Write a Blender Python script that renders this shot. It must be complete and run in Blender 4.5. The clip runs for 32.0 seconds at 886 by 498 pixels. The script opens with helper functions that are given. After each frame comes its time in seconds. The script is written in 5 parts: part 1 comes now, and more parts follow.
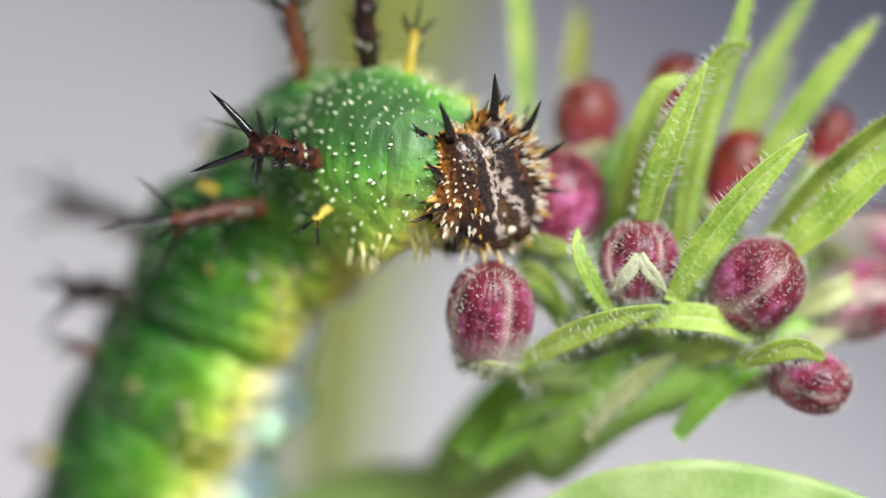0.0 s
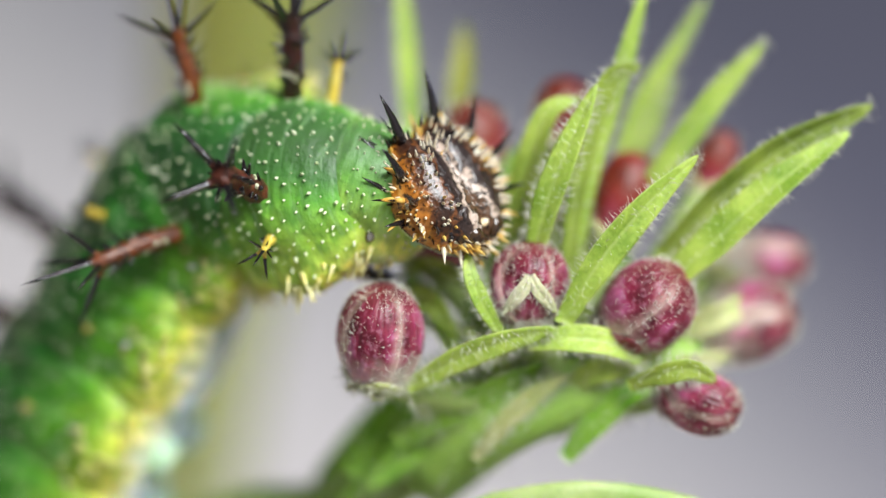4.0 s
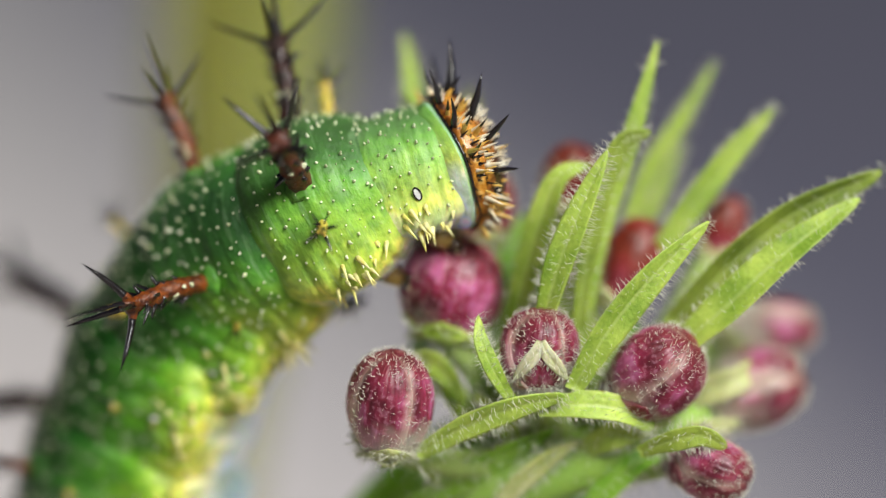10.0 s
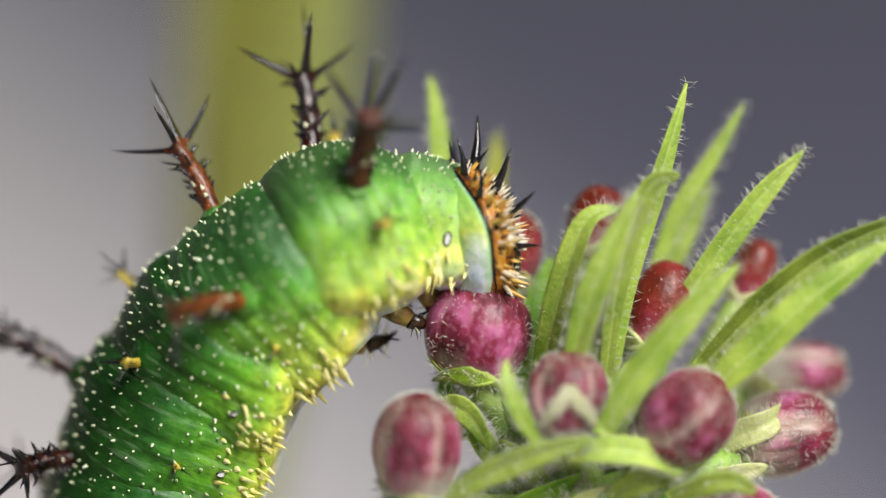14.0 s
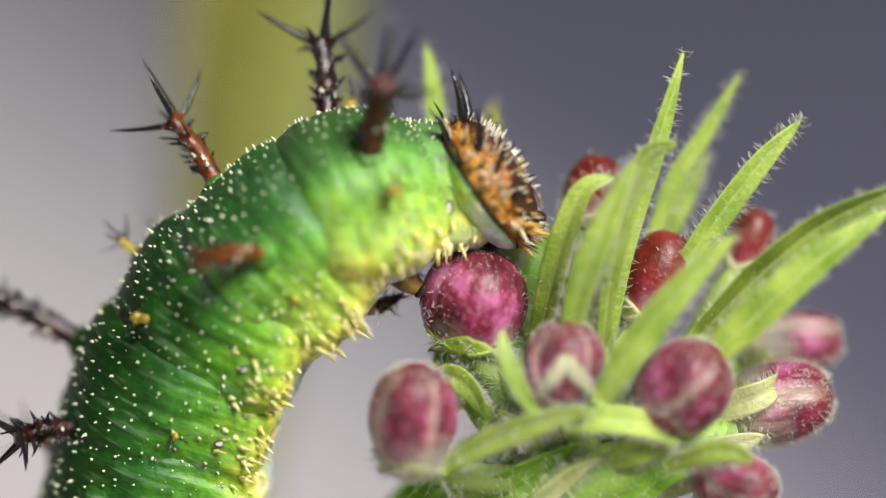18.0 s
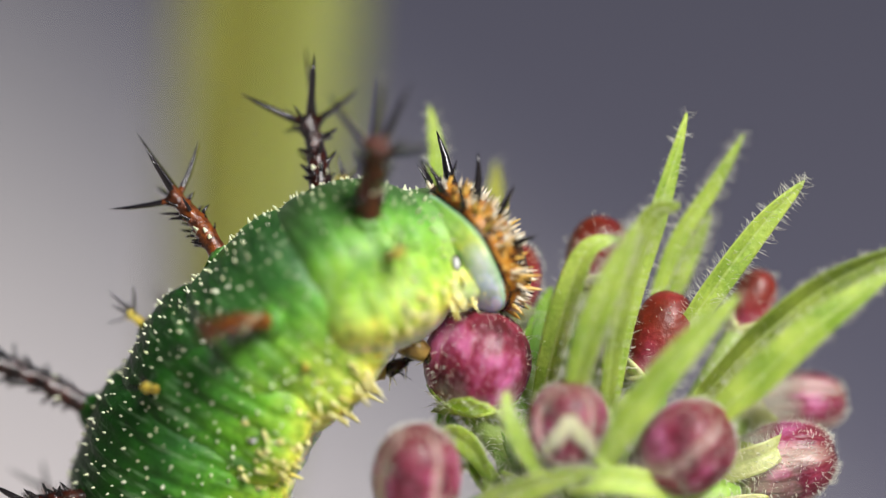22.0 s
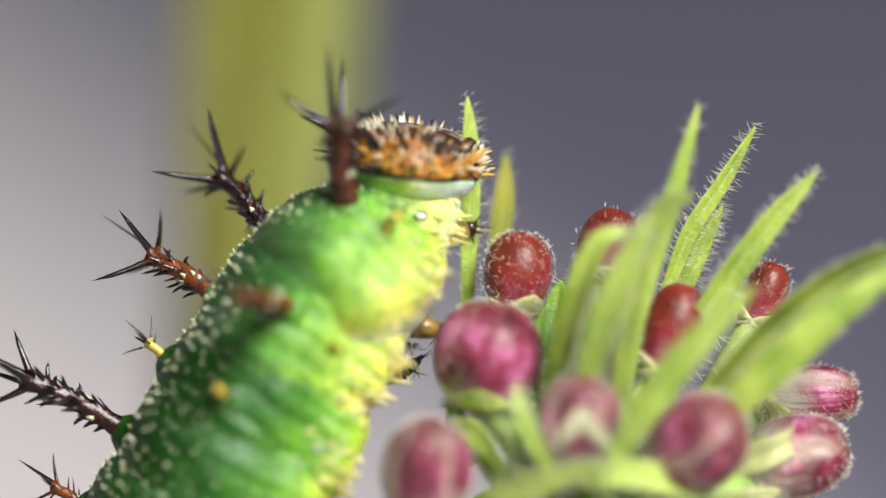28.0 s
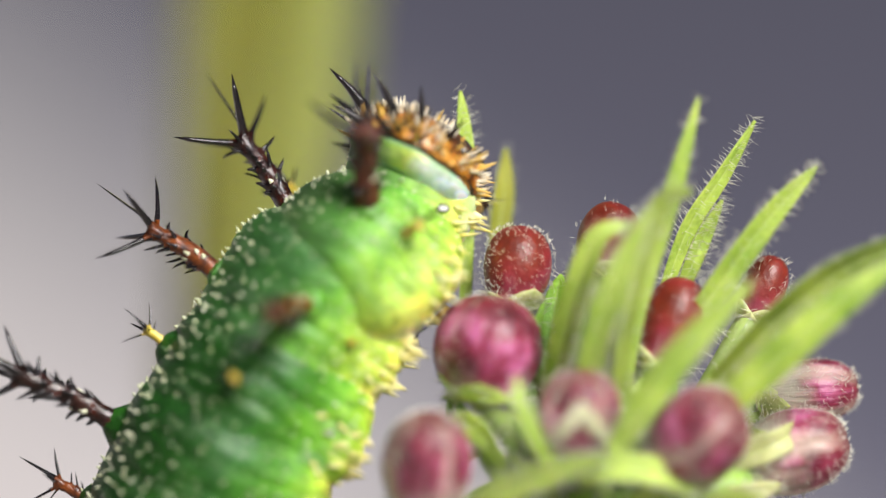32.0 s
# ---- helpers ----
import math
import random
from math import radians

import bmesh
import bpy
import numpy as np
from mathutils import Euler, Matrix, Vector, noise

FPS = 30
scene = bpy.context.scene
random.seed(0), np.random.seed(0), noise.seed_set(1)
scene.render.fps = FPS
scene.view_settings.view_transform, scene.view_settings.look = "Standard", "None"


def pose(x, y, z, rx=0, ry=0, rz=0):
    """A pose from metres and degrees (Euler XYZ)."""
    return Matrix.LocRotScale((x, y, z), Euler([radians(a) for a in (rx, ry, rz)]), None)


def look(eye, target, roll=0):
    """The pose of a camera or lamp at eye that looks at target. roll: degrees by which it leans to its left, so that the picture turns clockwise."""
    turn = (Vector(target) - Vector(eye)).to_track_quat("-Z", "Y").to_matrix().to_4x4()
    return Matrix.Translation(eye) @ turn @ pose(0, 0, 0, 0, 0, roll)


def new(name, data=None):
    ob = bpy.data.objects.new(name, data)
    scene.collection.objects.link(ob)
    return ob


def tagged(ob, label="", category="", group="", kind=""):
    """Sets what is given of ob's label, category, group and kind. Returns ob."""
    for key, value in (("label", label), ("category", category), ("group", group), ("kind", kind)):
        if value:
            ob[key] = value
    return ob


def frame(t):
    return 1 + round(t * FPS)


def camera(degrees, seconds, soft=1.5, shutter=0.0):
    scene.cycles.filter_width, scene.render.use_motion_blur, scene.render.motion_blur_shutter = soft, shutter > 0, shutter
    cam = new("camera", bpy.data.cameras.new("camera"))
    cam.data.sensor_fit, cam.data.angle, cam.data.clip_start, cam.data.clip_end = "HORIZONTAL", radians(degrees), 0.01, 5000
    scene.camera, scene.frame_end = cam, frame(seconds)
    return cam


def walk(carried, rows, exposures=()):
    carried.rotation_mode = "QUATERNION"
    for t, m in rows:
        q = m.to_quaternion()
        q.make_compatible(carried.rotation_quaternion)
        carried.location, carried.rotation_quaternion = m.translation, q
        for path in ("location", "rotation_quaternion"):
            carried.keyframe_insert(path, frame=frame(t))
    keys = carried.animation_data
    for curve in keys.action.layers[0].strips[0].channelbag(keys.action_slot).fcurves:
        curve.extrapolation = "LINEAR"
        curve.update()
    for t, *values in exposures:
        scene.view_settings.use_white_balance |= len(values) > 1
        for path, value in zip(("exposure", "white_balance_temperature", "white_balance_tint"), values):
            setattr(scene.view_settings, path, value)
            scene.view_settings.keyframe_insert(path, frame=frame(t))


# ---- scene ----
MM = 0.001
LENS_DISTANCE = 300.0  # mm from the lens to the plane of sharpness
cam = camera(4.988, 32.0, soft=1.2)
cam.data.dof.use_dof = True
cam.data.dof.focus_distance = LENS_DISTANCE * MM
cam.data.dof.aperture_fstop = 13.5


def aim(x, z, forward, side):
    """The camera's pose: it looks at the point (x, z) of the plant; forward and side: its way from the start, in mm."""
    return look((side * MM, (forward - LENS_DISTANCE) * MM, 0), (x * MM, 2.0 * MM, z * MM))


walk(cam, [
    (0.0, aim(-3.3450, -2.6150, -0.80, 0.00)), (0.5, aim(-3.1667, -1.7483, -0.80, -1.00)), (1.0, aim(-2.9367, -0.8550, -0.80, -2.00)),
    (1.5, aim(-2.5033, -0.8533, -0.80, -3.00)), (2.0, aim(-1.9667, -1.0333, -0.80, -4.00)), (2.5, aim(-1.4050, -1.4667, -0.80, -5.00)),
    (3.0, aim(-0.8433, -1.7217, -0.80, -6.00)), (3.5, aim(-0.4100, -1.9767, -0.80, -7.00)), (5.5, aim(0.5867, -1.3267, -0.40, -9.40)),
    (6.0, aim(0.6117, -0.2300, -0.38, -10.00)), (6.5, aim(0.6117, 0.1017, -0.36, -10.25)), (7.0, aim(0.6117, -0.2817, -0.33, -10.50)),
    (7.5, aim(0.5867, -0.2817, -0.31, -10.75)), (8.0, aim(0.3817, -0.1783, -0.29, -11.00)), (8.5, aim(0.1783, -0.1267, -0.27, -11.25)),
    (9.0, aim(0.0000, 0.0000, -0.24, -11.50)), (9.5, aim(-0.1283, -0.1783, -0.10, -11.75)), (10.0, aim(-0.3317, 0.0000, 0.03, -12.00)),
    (10.5, aim(-0.5100, 0.2033, 0.16, -12.25)), (11.0, aim(-0.6900, 0.4083, 0.42, -12.50)), (11.5, aim(-0.8433, 0.6633, 1.07, -12.75)),
    (12.0, aim(-1.0217, 0.9200, 2.18, -13.00)), (12.5, aim(-1.0983, 1.1750, 2.34, -13.09)), (13.0, aim(-1.1233, 1.2517, 2.50, -13.19)),
    (13.5, aim(-1.1233, 1.2767, 2.66, -13.28)), (15.5, aim(-1.2000, 1.1750, 3.30, -13.66)), (16.0, aim(-1.2250, 1.0450, 3.40, -13.75)),
    (16.5, aim(-1.1750, 0.7667, 3.33, -13.84)), (17.0, aim(-1.0717, 0.4600, 3.25, -13.94)), (17.5, aim(-1.0217, 0.2800, 3.17, -14.03)),
    (18.0, aim(-1.0217, 0.3833, 3.10, -14.12)), (18.5, aim(-1.0217, 0.6383, 3.10, -14.22)), (19.0, aim(-1.0217, 0.9700, 3.10, -14.31)),
    (19.5, aim(-0.9950, 1.2250, 3.17, -14.41)), (20.0, aim(-0.9700, 1.5317, 3.23, -14.50)), (20.5, aim(-0.9450, 1.9133, 3.30, -14.59)),
    (21.0, aim(-0.9183, 2.1950, 3.37, -14.69)), (21.5, aim(-1.0217, 2.2717, 3.43, -14.78)), (22.0, aim(-1.1233, 2.1683, 3.50, -14.88)),
    (22.5, aim(-1.2000, 2.0417, 3.60, -14.97)), (23.0, aim(-1.2250, 1.9400, 3.70, -15.06)), (23.5, aim(-1.2500, 1.8633, 3.95, -15.16)),
    (24.0, aim(-1.2767, 1.7600, 4.20, -15.25)), (24.5, aim(-1.3783, 1.7850, 4.50, -15.34)), (25.0, aim(-1.4300, 1.6083, 4.80, -15.44)),
    (25.5, aim(-1.4300, 1.3517, 5.09, -15.53)), (27.5, aim(-1.4300, 1.7867, 5.50, -15.91)), (28.0, aim(-1.4300, 1.9400, 5.45, -16.00)),
    (28.5, aim(-1.4550, 1.9900, 5.40, -16.00)), (29.0, aim(-1.5067, 2.0167, 5.39, -16.00)), (29.5, aim(-1.5067, 1.9667, 5.37, -16.00)),
    (30.0, aim(-1.4800, 1.7617, 5.36, -16.00)), (30.5, aim(-1.4300, 1.5567, 5.34, -16.00)), (31.0, aim(-1.3783, 1.4800, 5.33, -16.00)),
    (31.5, aim(-1.3783, 1.5833, 5.31, -16.00)), (32.0, aim(-1.4300, 1.7600, 5.30, -16.00)),
], exposures=[(0.0, -0.10, 5950, 8), (3.5, -0.04, 6050, 7), (6.0, -0.10, 6350, 5), (9.0, -0.28, 6450, 6), (13.0, -0.30, 6430, 7), (16.5, -0.16, 6420, 9), (20.0, -0.17, 6400, 10), (25.0, -0.10, 6400, 10), (28.0, 0.0, 6480, 10), (30.0, 0.05, 6480, 10), (31.0, 0.07, 6480, 10), (32.0, 0.03, 6480, 10)])

# ---------------------------------------------------------------- light
world = bpy.data.worlds.new("world")
scene.world = world
world.use_nodes = True
sky = world.node_tree.nodes.new("ShaderNodeTexSky")
sky.sky_type, sky.sun_disc = "NISHITA", False
SUN_UP, SUN_ROUND = 35.0, 152.0  # degrees above the horizon, clockwise from +y
sky.sun_elevation, sky.sun_rotation = radians(SUN_UP), radians(SUN_ROUND)
background = world.node_tree.nodes["Background"]
background.inputs["Strength"].default_value = 0.013
world.node_tree.links.new(sky.outputs["Color"], background.inputs["Color"])

sun = new("sun", bpy.data.lights.new("sun", "SUN"))
sun.data.energy, sun.data.angle, sun.data.color = 5.9, radians(30), (1.0, 0.97, 0.94)
sun_way = Vector((math.sin(radians(SUN_ROUND)) * math.cos(radians(SUN_UP)), math.cos(radians(SUN_ROUND)) * math.cos(radians(SUN_UP)), math.sin(radians(SUN_UP))))
sun.matrix_world = look(sun_way * 2, (0, 0, 0))
scene.view_settings.exposure = 0.0


# ---------------------------------------------------------------- materials
def shader(name, roughness=0.5, coat=0.0, specular=0.5):
    m = bpy.data.materials.new(name)
    m.use_nodes = True
    nodes, links = m.node_tree.nodes, m.node_tree.links
    b = nodes["Principled BSDF"]
    b.inputs["Roughness"].default_value = roughness
    b.inputs["Coat Weight"].default_value = coat
    b.inputs["Coat Roughness"].default_value = 0.12
    b.inputs["Specular IOR Level"].default_value = specular
    return m, nodes, links, b


def ramp(nodes, stops, mode="LINEAR"):
    r = nodes.new("ShaderNodeValToRGB")
    r.color_ramp.interpolation = mode
    el = r.color_ramp.elements
    while len(el) < len(stops):
        el.new(0.5)
    for e, (p, c) in zip(el, stops):
        e.position, e.color = p, (*c, 1)
    return r


def grain(nodes, links, coord, size, detail=4.0, stretch=None):
    """Noise with features of about that many millimetres."""
    n = nodes.new("ShaderNodeTexNoise")
    n.inputs["Scale"].default_value = 1000.0 / size
    n.inputs["Detail"].default_value = detail
    src = coord
    if stretch:
        mp = nodes.new("ShaderNodeMapping")
        mp.inputs["Scale"].default_value = stretch
        links.new(coord, mp.inputs["Vector"])
        src = mp.outputs["Vector"]
    links.new(src, n.inputs["Vector"])
    return n.outputs["Fac"]


def bumped(nodes, links, b, height, depth):
    bump = nodes.new("ShaderNodeBump")
    bump.inputs["Strength"].default_value = 1.0
    bump.inputs["Distance"].default_value = depth * MM
    links.new(height, bump.inputs["Height"])
    links.new(bump.outputs["Normal"], b.inputs["Normal"])


def mixed(nodes, links, fac, a, c, how="MIX"):
    m = nodes.new("ShaderNodeMix")
    m.data_type, m.blend_type = "RGBA", how
    for sock, v in ((m.inputs["Factor"], fac), (m.inputs["A"], a), (m.inputs["B"], c)):
        if isinstance(v, (tuple, float, int)):
            sock.default_value = (*v, 1) if isinstance(v, tuple) else v
        else:
            links.new(v, sock)
    return m.outputs["Result"]


def calc(nodes, links, op, a, c=None, clamp=False):
    m = nodes.new("ShaderNodeMath")
    m.operation, m.use_clamp = op, clamp
    for sock, v in zip(m.inputs, (a, c)):
        if v is None:
            continue
        if isinstance(v, (float, int)):
            sock.default_value = v
        else:
            links.new(v, sock)
    return m.outputs["Value"]


def speckled(name, low, high, size=0.4, roughness=0.5, coat=0.0, relief=0.02):
    """A surface that wanders between two colours, with fine relief."""
    m, nodes, links, b = shader(name, roughness, coat)
    co = nodes.new("ShaderNodeTexCoord").outputs["Object"]
    n = grain(nodes, links, co, size)
    r = ramp(nodes, [(0.35, low), (0.65, high)])
    links.new(n, r.inputs["Fac"])
    links.new(r.outputs["Color"], b.inputs["Base Color"])
    bumped(nodes, links, b, grain(nodes, links, co, size * 0.3, 2.0), relief)
    return m


def skin_material(name="caterpillar_skin", pale=0.0, saddle=0.0, tint=(0.58, 0.74, 0.22), belly=0.0):
    """Dark green back, lighter flanks with pale cross streaks, yellow side ridge, bluish white belly."""
    m, nodes, links, b = shader(name, 0.48, 0.04, 0.34)
    co = nodes.new("ShaderNodeTexCoord").outputs["Object"]
    sep = nodes.new("ShaderNodeSeparateXYZ")
    links.new(co, sep.inputs[0])
    side = calc(nodes, links, "ABSOLUTE", sep.outputs["Y"])
    ang = calc(nodes, links, "ARCTAN2", side, sep.outputs["Z"])
    ang = calc(nodes, links, "DIVIDE", ang, math.pi)
    wob = grain(nodes, links, co, 1.5, 3.0)
    ang = calc(nodes, links, "ADD", ang, calc(nodes, links, "MULTIPLY", calc(nodes, links, "SUBTRACT", wob, 0.5 - belly * 5.0), 0.20))
    along = calc(nodes, links, "MULTIPLY", sep.outputs["X"], 1000.0 / 1.9)
    far = calc(nodes, links, "MULTIPLY", along, along)  # 0 at the middle of the segment, 1 at its joints
    low = calc(nodes, links, "MULTIPLY", calc(nodes, links, "SUBTRACT", ang, 0.50), 9.0, True)
    ang = calc(nodes, links, "ADD", ang, calc(nodes, links, "MULTIPLY", far, calc(nodes, links, "SUBTRACT", calc(nodes, links, "MULTIPLY", low, 0.05), 0.05)))
    r = ramp(nodes, [(0.0, (0.006, 0.036, 0.002)), (0.13 + saddle * 0.6, (0.020, 0.105, 0.005)), (0.26 + saddle, (0.110, 0.32, 0.012)), (0.42 + saddle * 0.4, (0.30, 0.53, 0.035)),
                     (0.53, (0.52, 0.67, 0.07)), (0.60, (0.76, 0.77, 0.10)), (0.67, (0.88, 0.88, 0.50)), (0.72, (0.80, 0.88, 0.86))])
    links.new(ang, r.inputs["Fac"])
    # pale streaks that run round the body, along its fine folds
    streak = ramp(nodes, [(0.50, (0, 0, 0)), (0.68, (1, 1, 1))])
    links.new(grain(nodes, links, co, 1.3, 3.0, (3.4, 0.8, 0.8)), streak.inputs["Fac"])
    col = mixed(nodes, links, calc(nodes, links, "MULTIPLY", streak.outputs["Color"], 0.5), r.outputs["Color"], (1.9, 1.55, 2.6), "MULTIPLY")
    cool = ramp(nodes, [(0.52, (0, 0, 0)), (0.72, (1, 1, 1))])
    links.new(grain(nodes, links, co, 2.4, 2.0), cool.inputs["Fac"])
    col = mixed(nodes, links, calc(nodes, links, "MULTIPLY", cool.outputs["Color"], 0.7), col, (0.72, 0.98, 2.4), "MULTIPLY")
    f = ramp(nodes, [(0.36, (0.60, 0.68, 0.55)), (0.64, (1.30, 1.22, 1.25))])
    links.new(grain(nodes, links, co, 0.45, 4.0), f.inputs["Fac"])
    col = mixed(nodes, links, 1.0, col, f.outputs["Color"], "MULTIPLY")
    # fine pale lines round the body, with a bluish gleam painted into them
    thin = ramp(nodes, [(0.56, (0, 0, 0)), (0.66, (1, 1, 1))])
    links.new(grain(nodes, links, co, 0.8, 4.0, (3.8, 0.6, 0.6)), thin.inputs["Fac"])
    col = mixed(nodes, links, calc(nodes, links, "MULTIPLY", thin.outputs["Color"], 0.22), col, (0.46, 0.66, 0.38))
    col = mixed(nodes, links, pale, col, tint)
    links.new(col, b.inputs["Base Color"])
    b.inputs["Subsurface Weight"].default_value = 0.35
    b.inputs["Subsurface Radius"].default_value = (0.6, 1.0, 0.3)
    b.inputs["Subsurface Scale"].default_value = 0.22 * MM
    bumped(nodes, links, b, calc(nodes, links, "ADD", calc(nodes, links, "MULTIPLY", grain(nodes, links, co, 0.2, 3.0), 0.5), grain(nodes, links, co, 0.9, 3.0, (3.0, 0.8, 0.8))), 0.07)
    return m


def head_material():
    """Orange-brown sides, cream bands down the face, black blotches."""
    m, nodes, links, b = shader("head_capsule", 0.32, 0.4)
    co = nodes.new("ShaderNodeTexCoord").outputs["Object"]
    sep = nodes.new("ShaderNodeSeparateXYZ")
    links.new(co, sep.inputs[0])
    y = calc(nodes, links, "MULTIPLY", calc(nodes, links, "ABSOLUTE", sep.outputs["Y"]), 1000.0)
    z = calc(nodes, links, "MULTIPLY", sep.outputs["Z"], 1000.0)
    x = calc(nodes, links, "MULTIPLY", sep.outputs["X"], 1000.0)
    n1 = grain(nodes, links, co, 0.5, 5.0)
    n2 = grain(nodes, links, co, 0.26, 4.0)
    side = ramp(nodes, [(0.32, (0.045, 0.014, 0.005)), (0.42, (0.34, 0.11, 0.010)), (0.54, (0.58, 0.25, 0.025)), (0.66, (0.76, 0.50, 0.15)), (0.74, (0.80, 0.72, 0.55))])
    links.new(n1, side.inputs["Fac"])
    # bands across the face, by the distance from the midline
    lean = calc(nodes, links, "ADD", y, calc(nodes, links, "MULTIPLY", z, 0.16))
    lean = calc(nodes, links, "ADD", lean, calc(nodes, links, "ADD", calc(nodes, links, "MULTIPLY", calc(nodes, links, "SUBTRACT", n1, 0.5), 0.9), calc(nodes, links, "MULTIPLY", calc(nodes, links, "SUBTRACT", n2, 0.5), 0.5)))
    face = ramp(nodes, [(0.0, (0.12, 0.06, 0.03)), (0.035, (0.03, 0.02, 0.012)), (0.07, (0.64, 0.52, 0.44)), (0.17, (0.50, 0.38, 0.30)),
                        (0.22, (0.05, 0.03, 0.025)), (0.44, (0.02, 0.012, 0.012)), (0.52, (0.16, 0.055, 0.014)), (0.60, (0.03, 0.014, 0.010)), (0.78, (0.10, 0.032, 0.008)), (0.95, (0.46, 0.17, 0.02))])
    lean = calc(nodes, links, "MULTIPLY", lean, 0.58)
    links.new(lean, face.inputs["Fac"])
    front = calc(nodes, links, "MULTIPLY", calc(nodes, links, "SUBTRACT", calc(nodes, links, "ADD", x, calc(nodes, links, "MULTIPLY", n1, 0.4)), 0.30), 4.0, True)
    col = mixed(nodes, links, front, side.outputs["Color"], face.outputs["Color"])
    spots = ramp(nodes, [(0.36, (0.03, 0.016, 0.012)), (0.44, (1, 1, 1))])
    links.new(grain(nodes, links, co, 0.15, 2.0), spots.inputs["Fac"])
    col = mixed(nodes, links, 0.85, col, spots.outputs["Color"], "MULTIPLY")
    links.new(col, b.inputs["Base Color"])
    bumped(nodes, links, b, calc(nodes, links, "ADD", n2, n1), 0.08)
    return m


def petal_material(name="bud_petal", margin=0.0):
    """Wine-red petal with a pale margin (u is across, v from base to tip)."""
    m, nodes, links, b = shader(name, 0.45, 0.06)
    tex = nodes.new("ShaderNodeTexCoord")
    sep = nodes.new("ShaderNodeSeparateXYZ")
    links.new(tex.outputs["UV"], sep.inputs[0])
    n = grain(nodes, links, tex.outputs["Object"], 1.3, 5.0)
    streak = nodes.new("ShaderNodeTexNoise")
    mp = nodes.new("ShaderNodeMapping")
    mp.inputs["Scale"].default_value = (7, 3.0, 1)
    links.new(tex.outputs["UV"], mp.inputs["Vector"])
    links.new(mp.outputs["Vector"], streak.inputs["Vector"])
    streak.inputs["Scale"].default_value = 1.0
    r = ramp(nodes, [(0.36, (0.07, 0.005, 0.010)), (0.5, (0.25, 0.020, 0.058)), (0.62, (0.60, 0.15, 0.33))])
    links.new(calc(nodes, links, "ADD", calc(nodes, links, "MULTIPLY", n, 0.8), calc(nodes, links, "MULTIPLY", streak.outputs["Fac"], 0.2)), r.inputs["Fac"])
    down = ramp(nodes, [(0.52, (0, 0, 0)), (0.66, (1, 1, 1))])
    links.new(grain(nodes, links, tex.outputs["Object"], 0.16, 4.0), down.inputs["Fac"])
    edge = calc(nodes, links, "ABSOLUTE", calc(nodes, links, "SUBTRACT", sep.outputs["X"], 0.5))
    edge = calc(nodes, links, "ADD", edge, calc(nodes, links, "MULTIPLY", calc(nodes, links, "SUBTRACT", n, 0.5), 0.35))
    e = ramp(nodes, [(0.29 - margin, (0, 0, 0)), (0.44 - margin, (1, 1, 1))])
    links.new(edge, e.inputs["Fac"])
    col = mixed(nodes, links, calc(nodes, links, "MULTIPLY", e.outputs["Color"], 0.62), mixed(nodes, links, calc(nodes, links, "MULTIPLY", down.outputs["Color"], 0.26), r.outputs["Color"], (0.62, 0.36, 0.46)), (0.76, 0.60, 0.50))
    foot = ramp(nodes, [(0.18 + margin, (1, 1, 1)), (0.44 + margin * 1.3, (0, 0, 0))])
    links.new(calc(nodes, links, "ADD", sep.outputs["Y"], calc(nodes, links, "MULTIPLY", calc(nodes, links, "SUBTRACT", n, 0.5), 0.5)), foot.inputs["Fac"])
    crown = ramp(nodes, [(0.62, (0, 0, 0)), (0.9, (1, 1, 1))])
    links.new(calc(nodes, links, "ADD", sep.outputs["Y"], calc(nodes, links, "MULTIPLY", calc(nodes, links, "SUBTRACT", n, 0.5), 0.4)), crown.inputs["Fac"])
    col = mixed(nodes, links, calc(nodes, links, "MULTIPLY", crown.outputs["Color"], 0.75), col, (0.17, 0.014, 0.018))
    col = mixed(nodes, links, calc(nodes, links, "MULTIPLY", foot.outputs["Color"], 0.8), col, (0.72, 0.68, 0.56))
    links.new(col, b.inputs["Base Color"])
    b.inputs["Subsurface Weight"].default_value = 0.15
    b.inputs["Subsurface Scale"].default_value = 0.3 * MM
    bumped(nodes, links, b, calc(nodes, links, "ADD", n, streak.outputs["Fac"]), 0.12)
    return m


def red_bud_material():
    m, nodes, links, b = shader("red_bud", 0.42, 0.06)
    co = nodes.new("ShaderNodeTexCoord").outputs["Object"]
    n = grain(nodes, links, co, 2.6, 3.0)
    r = ramp(nodes, [(0.28, (0.060, 0.008, 0.005)), (0.44, (0.20, 0.024, 0.010)), (0.56, (0.26, 0.026, 0.030)), (0.7, (0.42, 0.075, 0.15))])
    links.new(n, r.inputs["Fac"])
    fine = grain(nodes, links, co, 0.2, 4.0)
    f = ramp(nodes, [(0.35, (0.8, 0.75, 0.75)), (0.65, (1.15, 1.15, 1.15))])
    links.new(fine, f.inputs["Fac"])
    links.new(mixed(nodes, links, 1.0, r.outputs["Color"], f.outputs["Color"], "MULTIPLY"), b.inputs["Base Color"])
    bumped(nodes, links, b, calc(nodes, links, "ADD", calc(nodes, links, "MULTIPLY", fine, 0.4), n), 0.10)
    return m


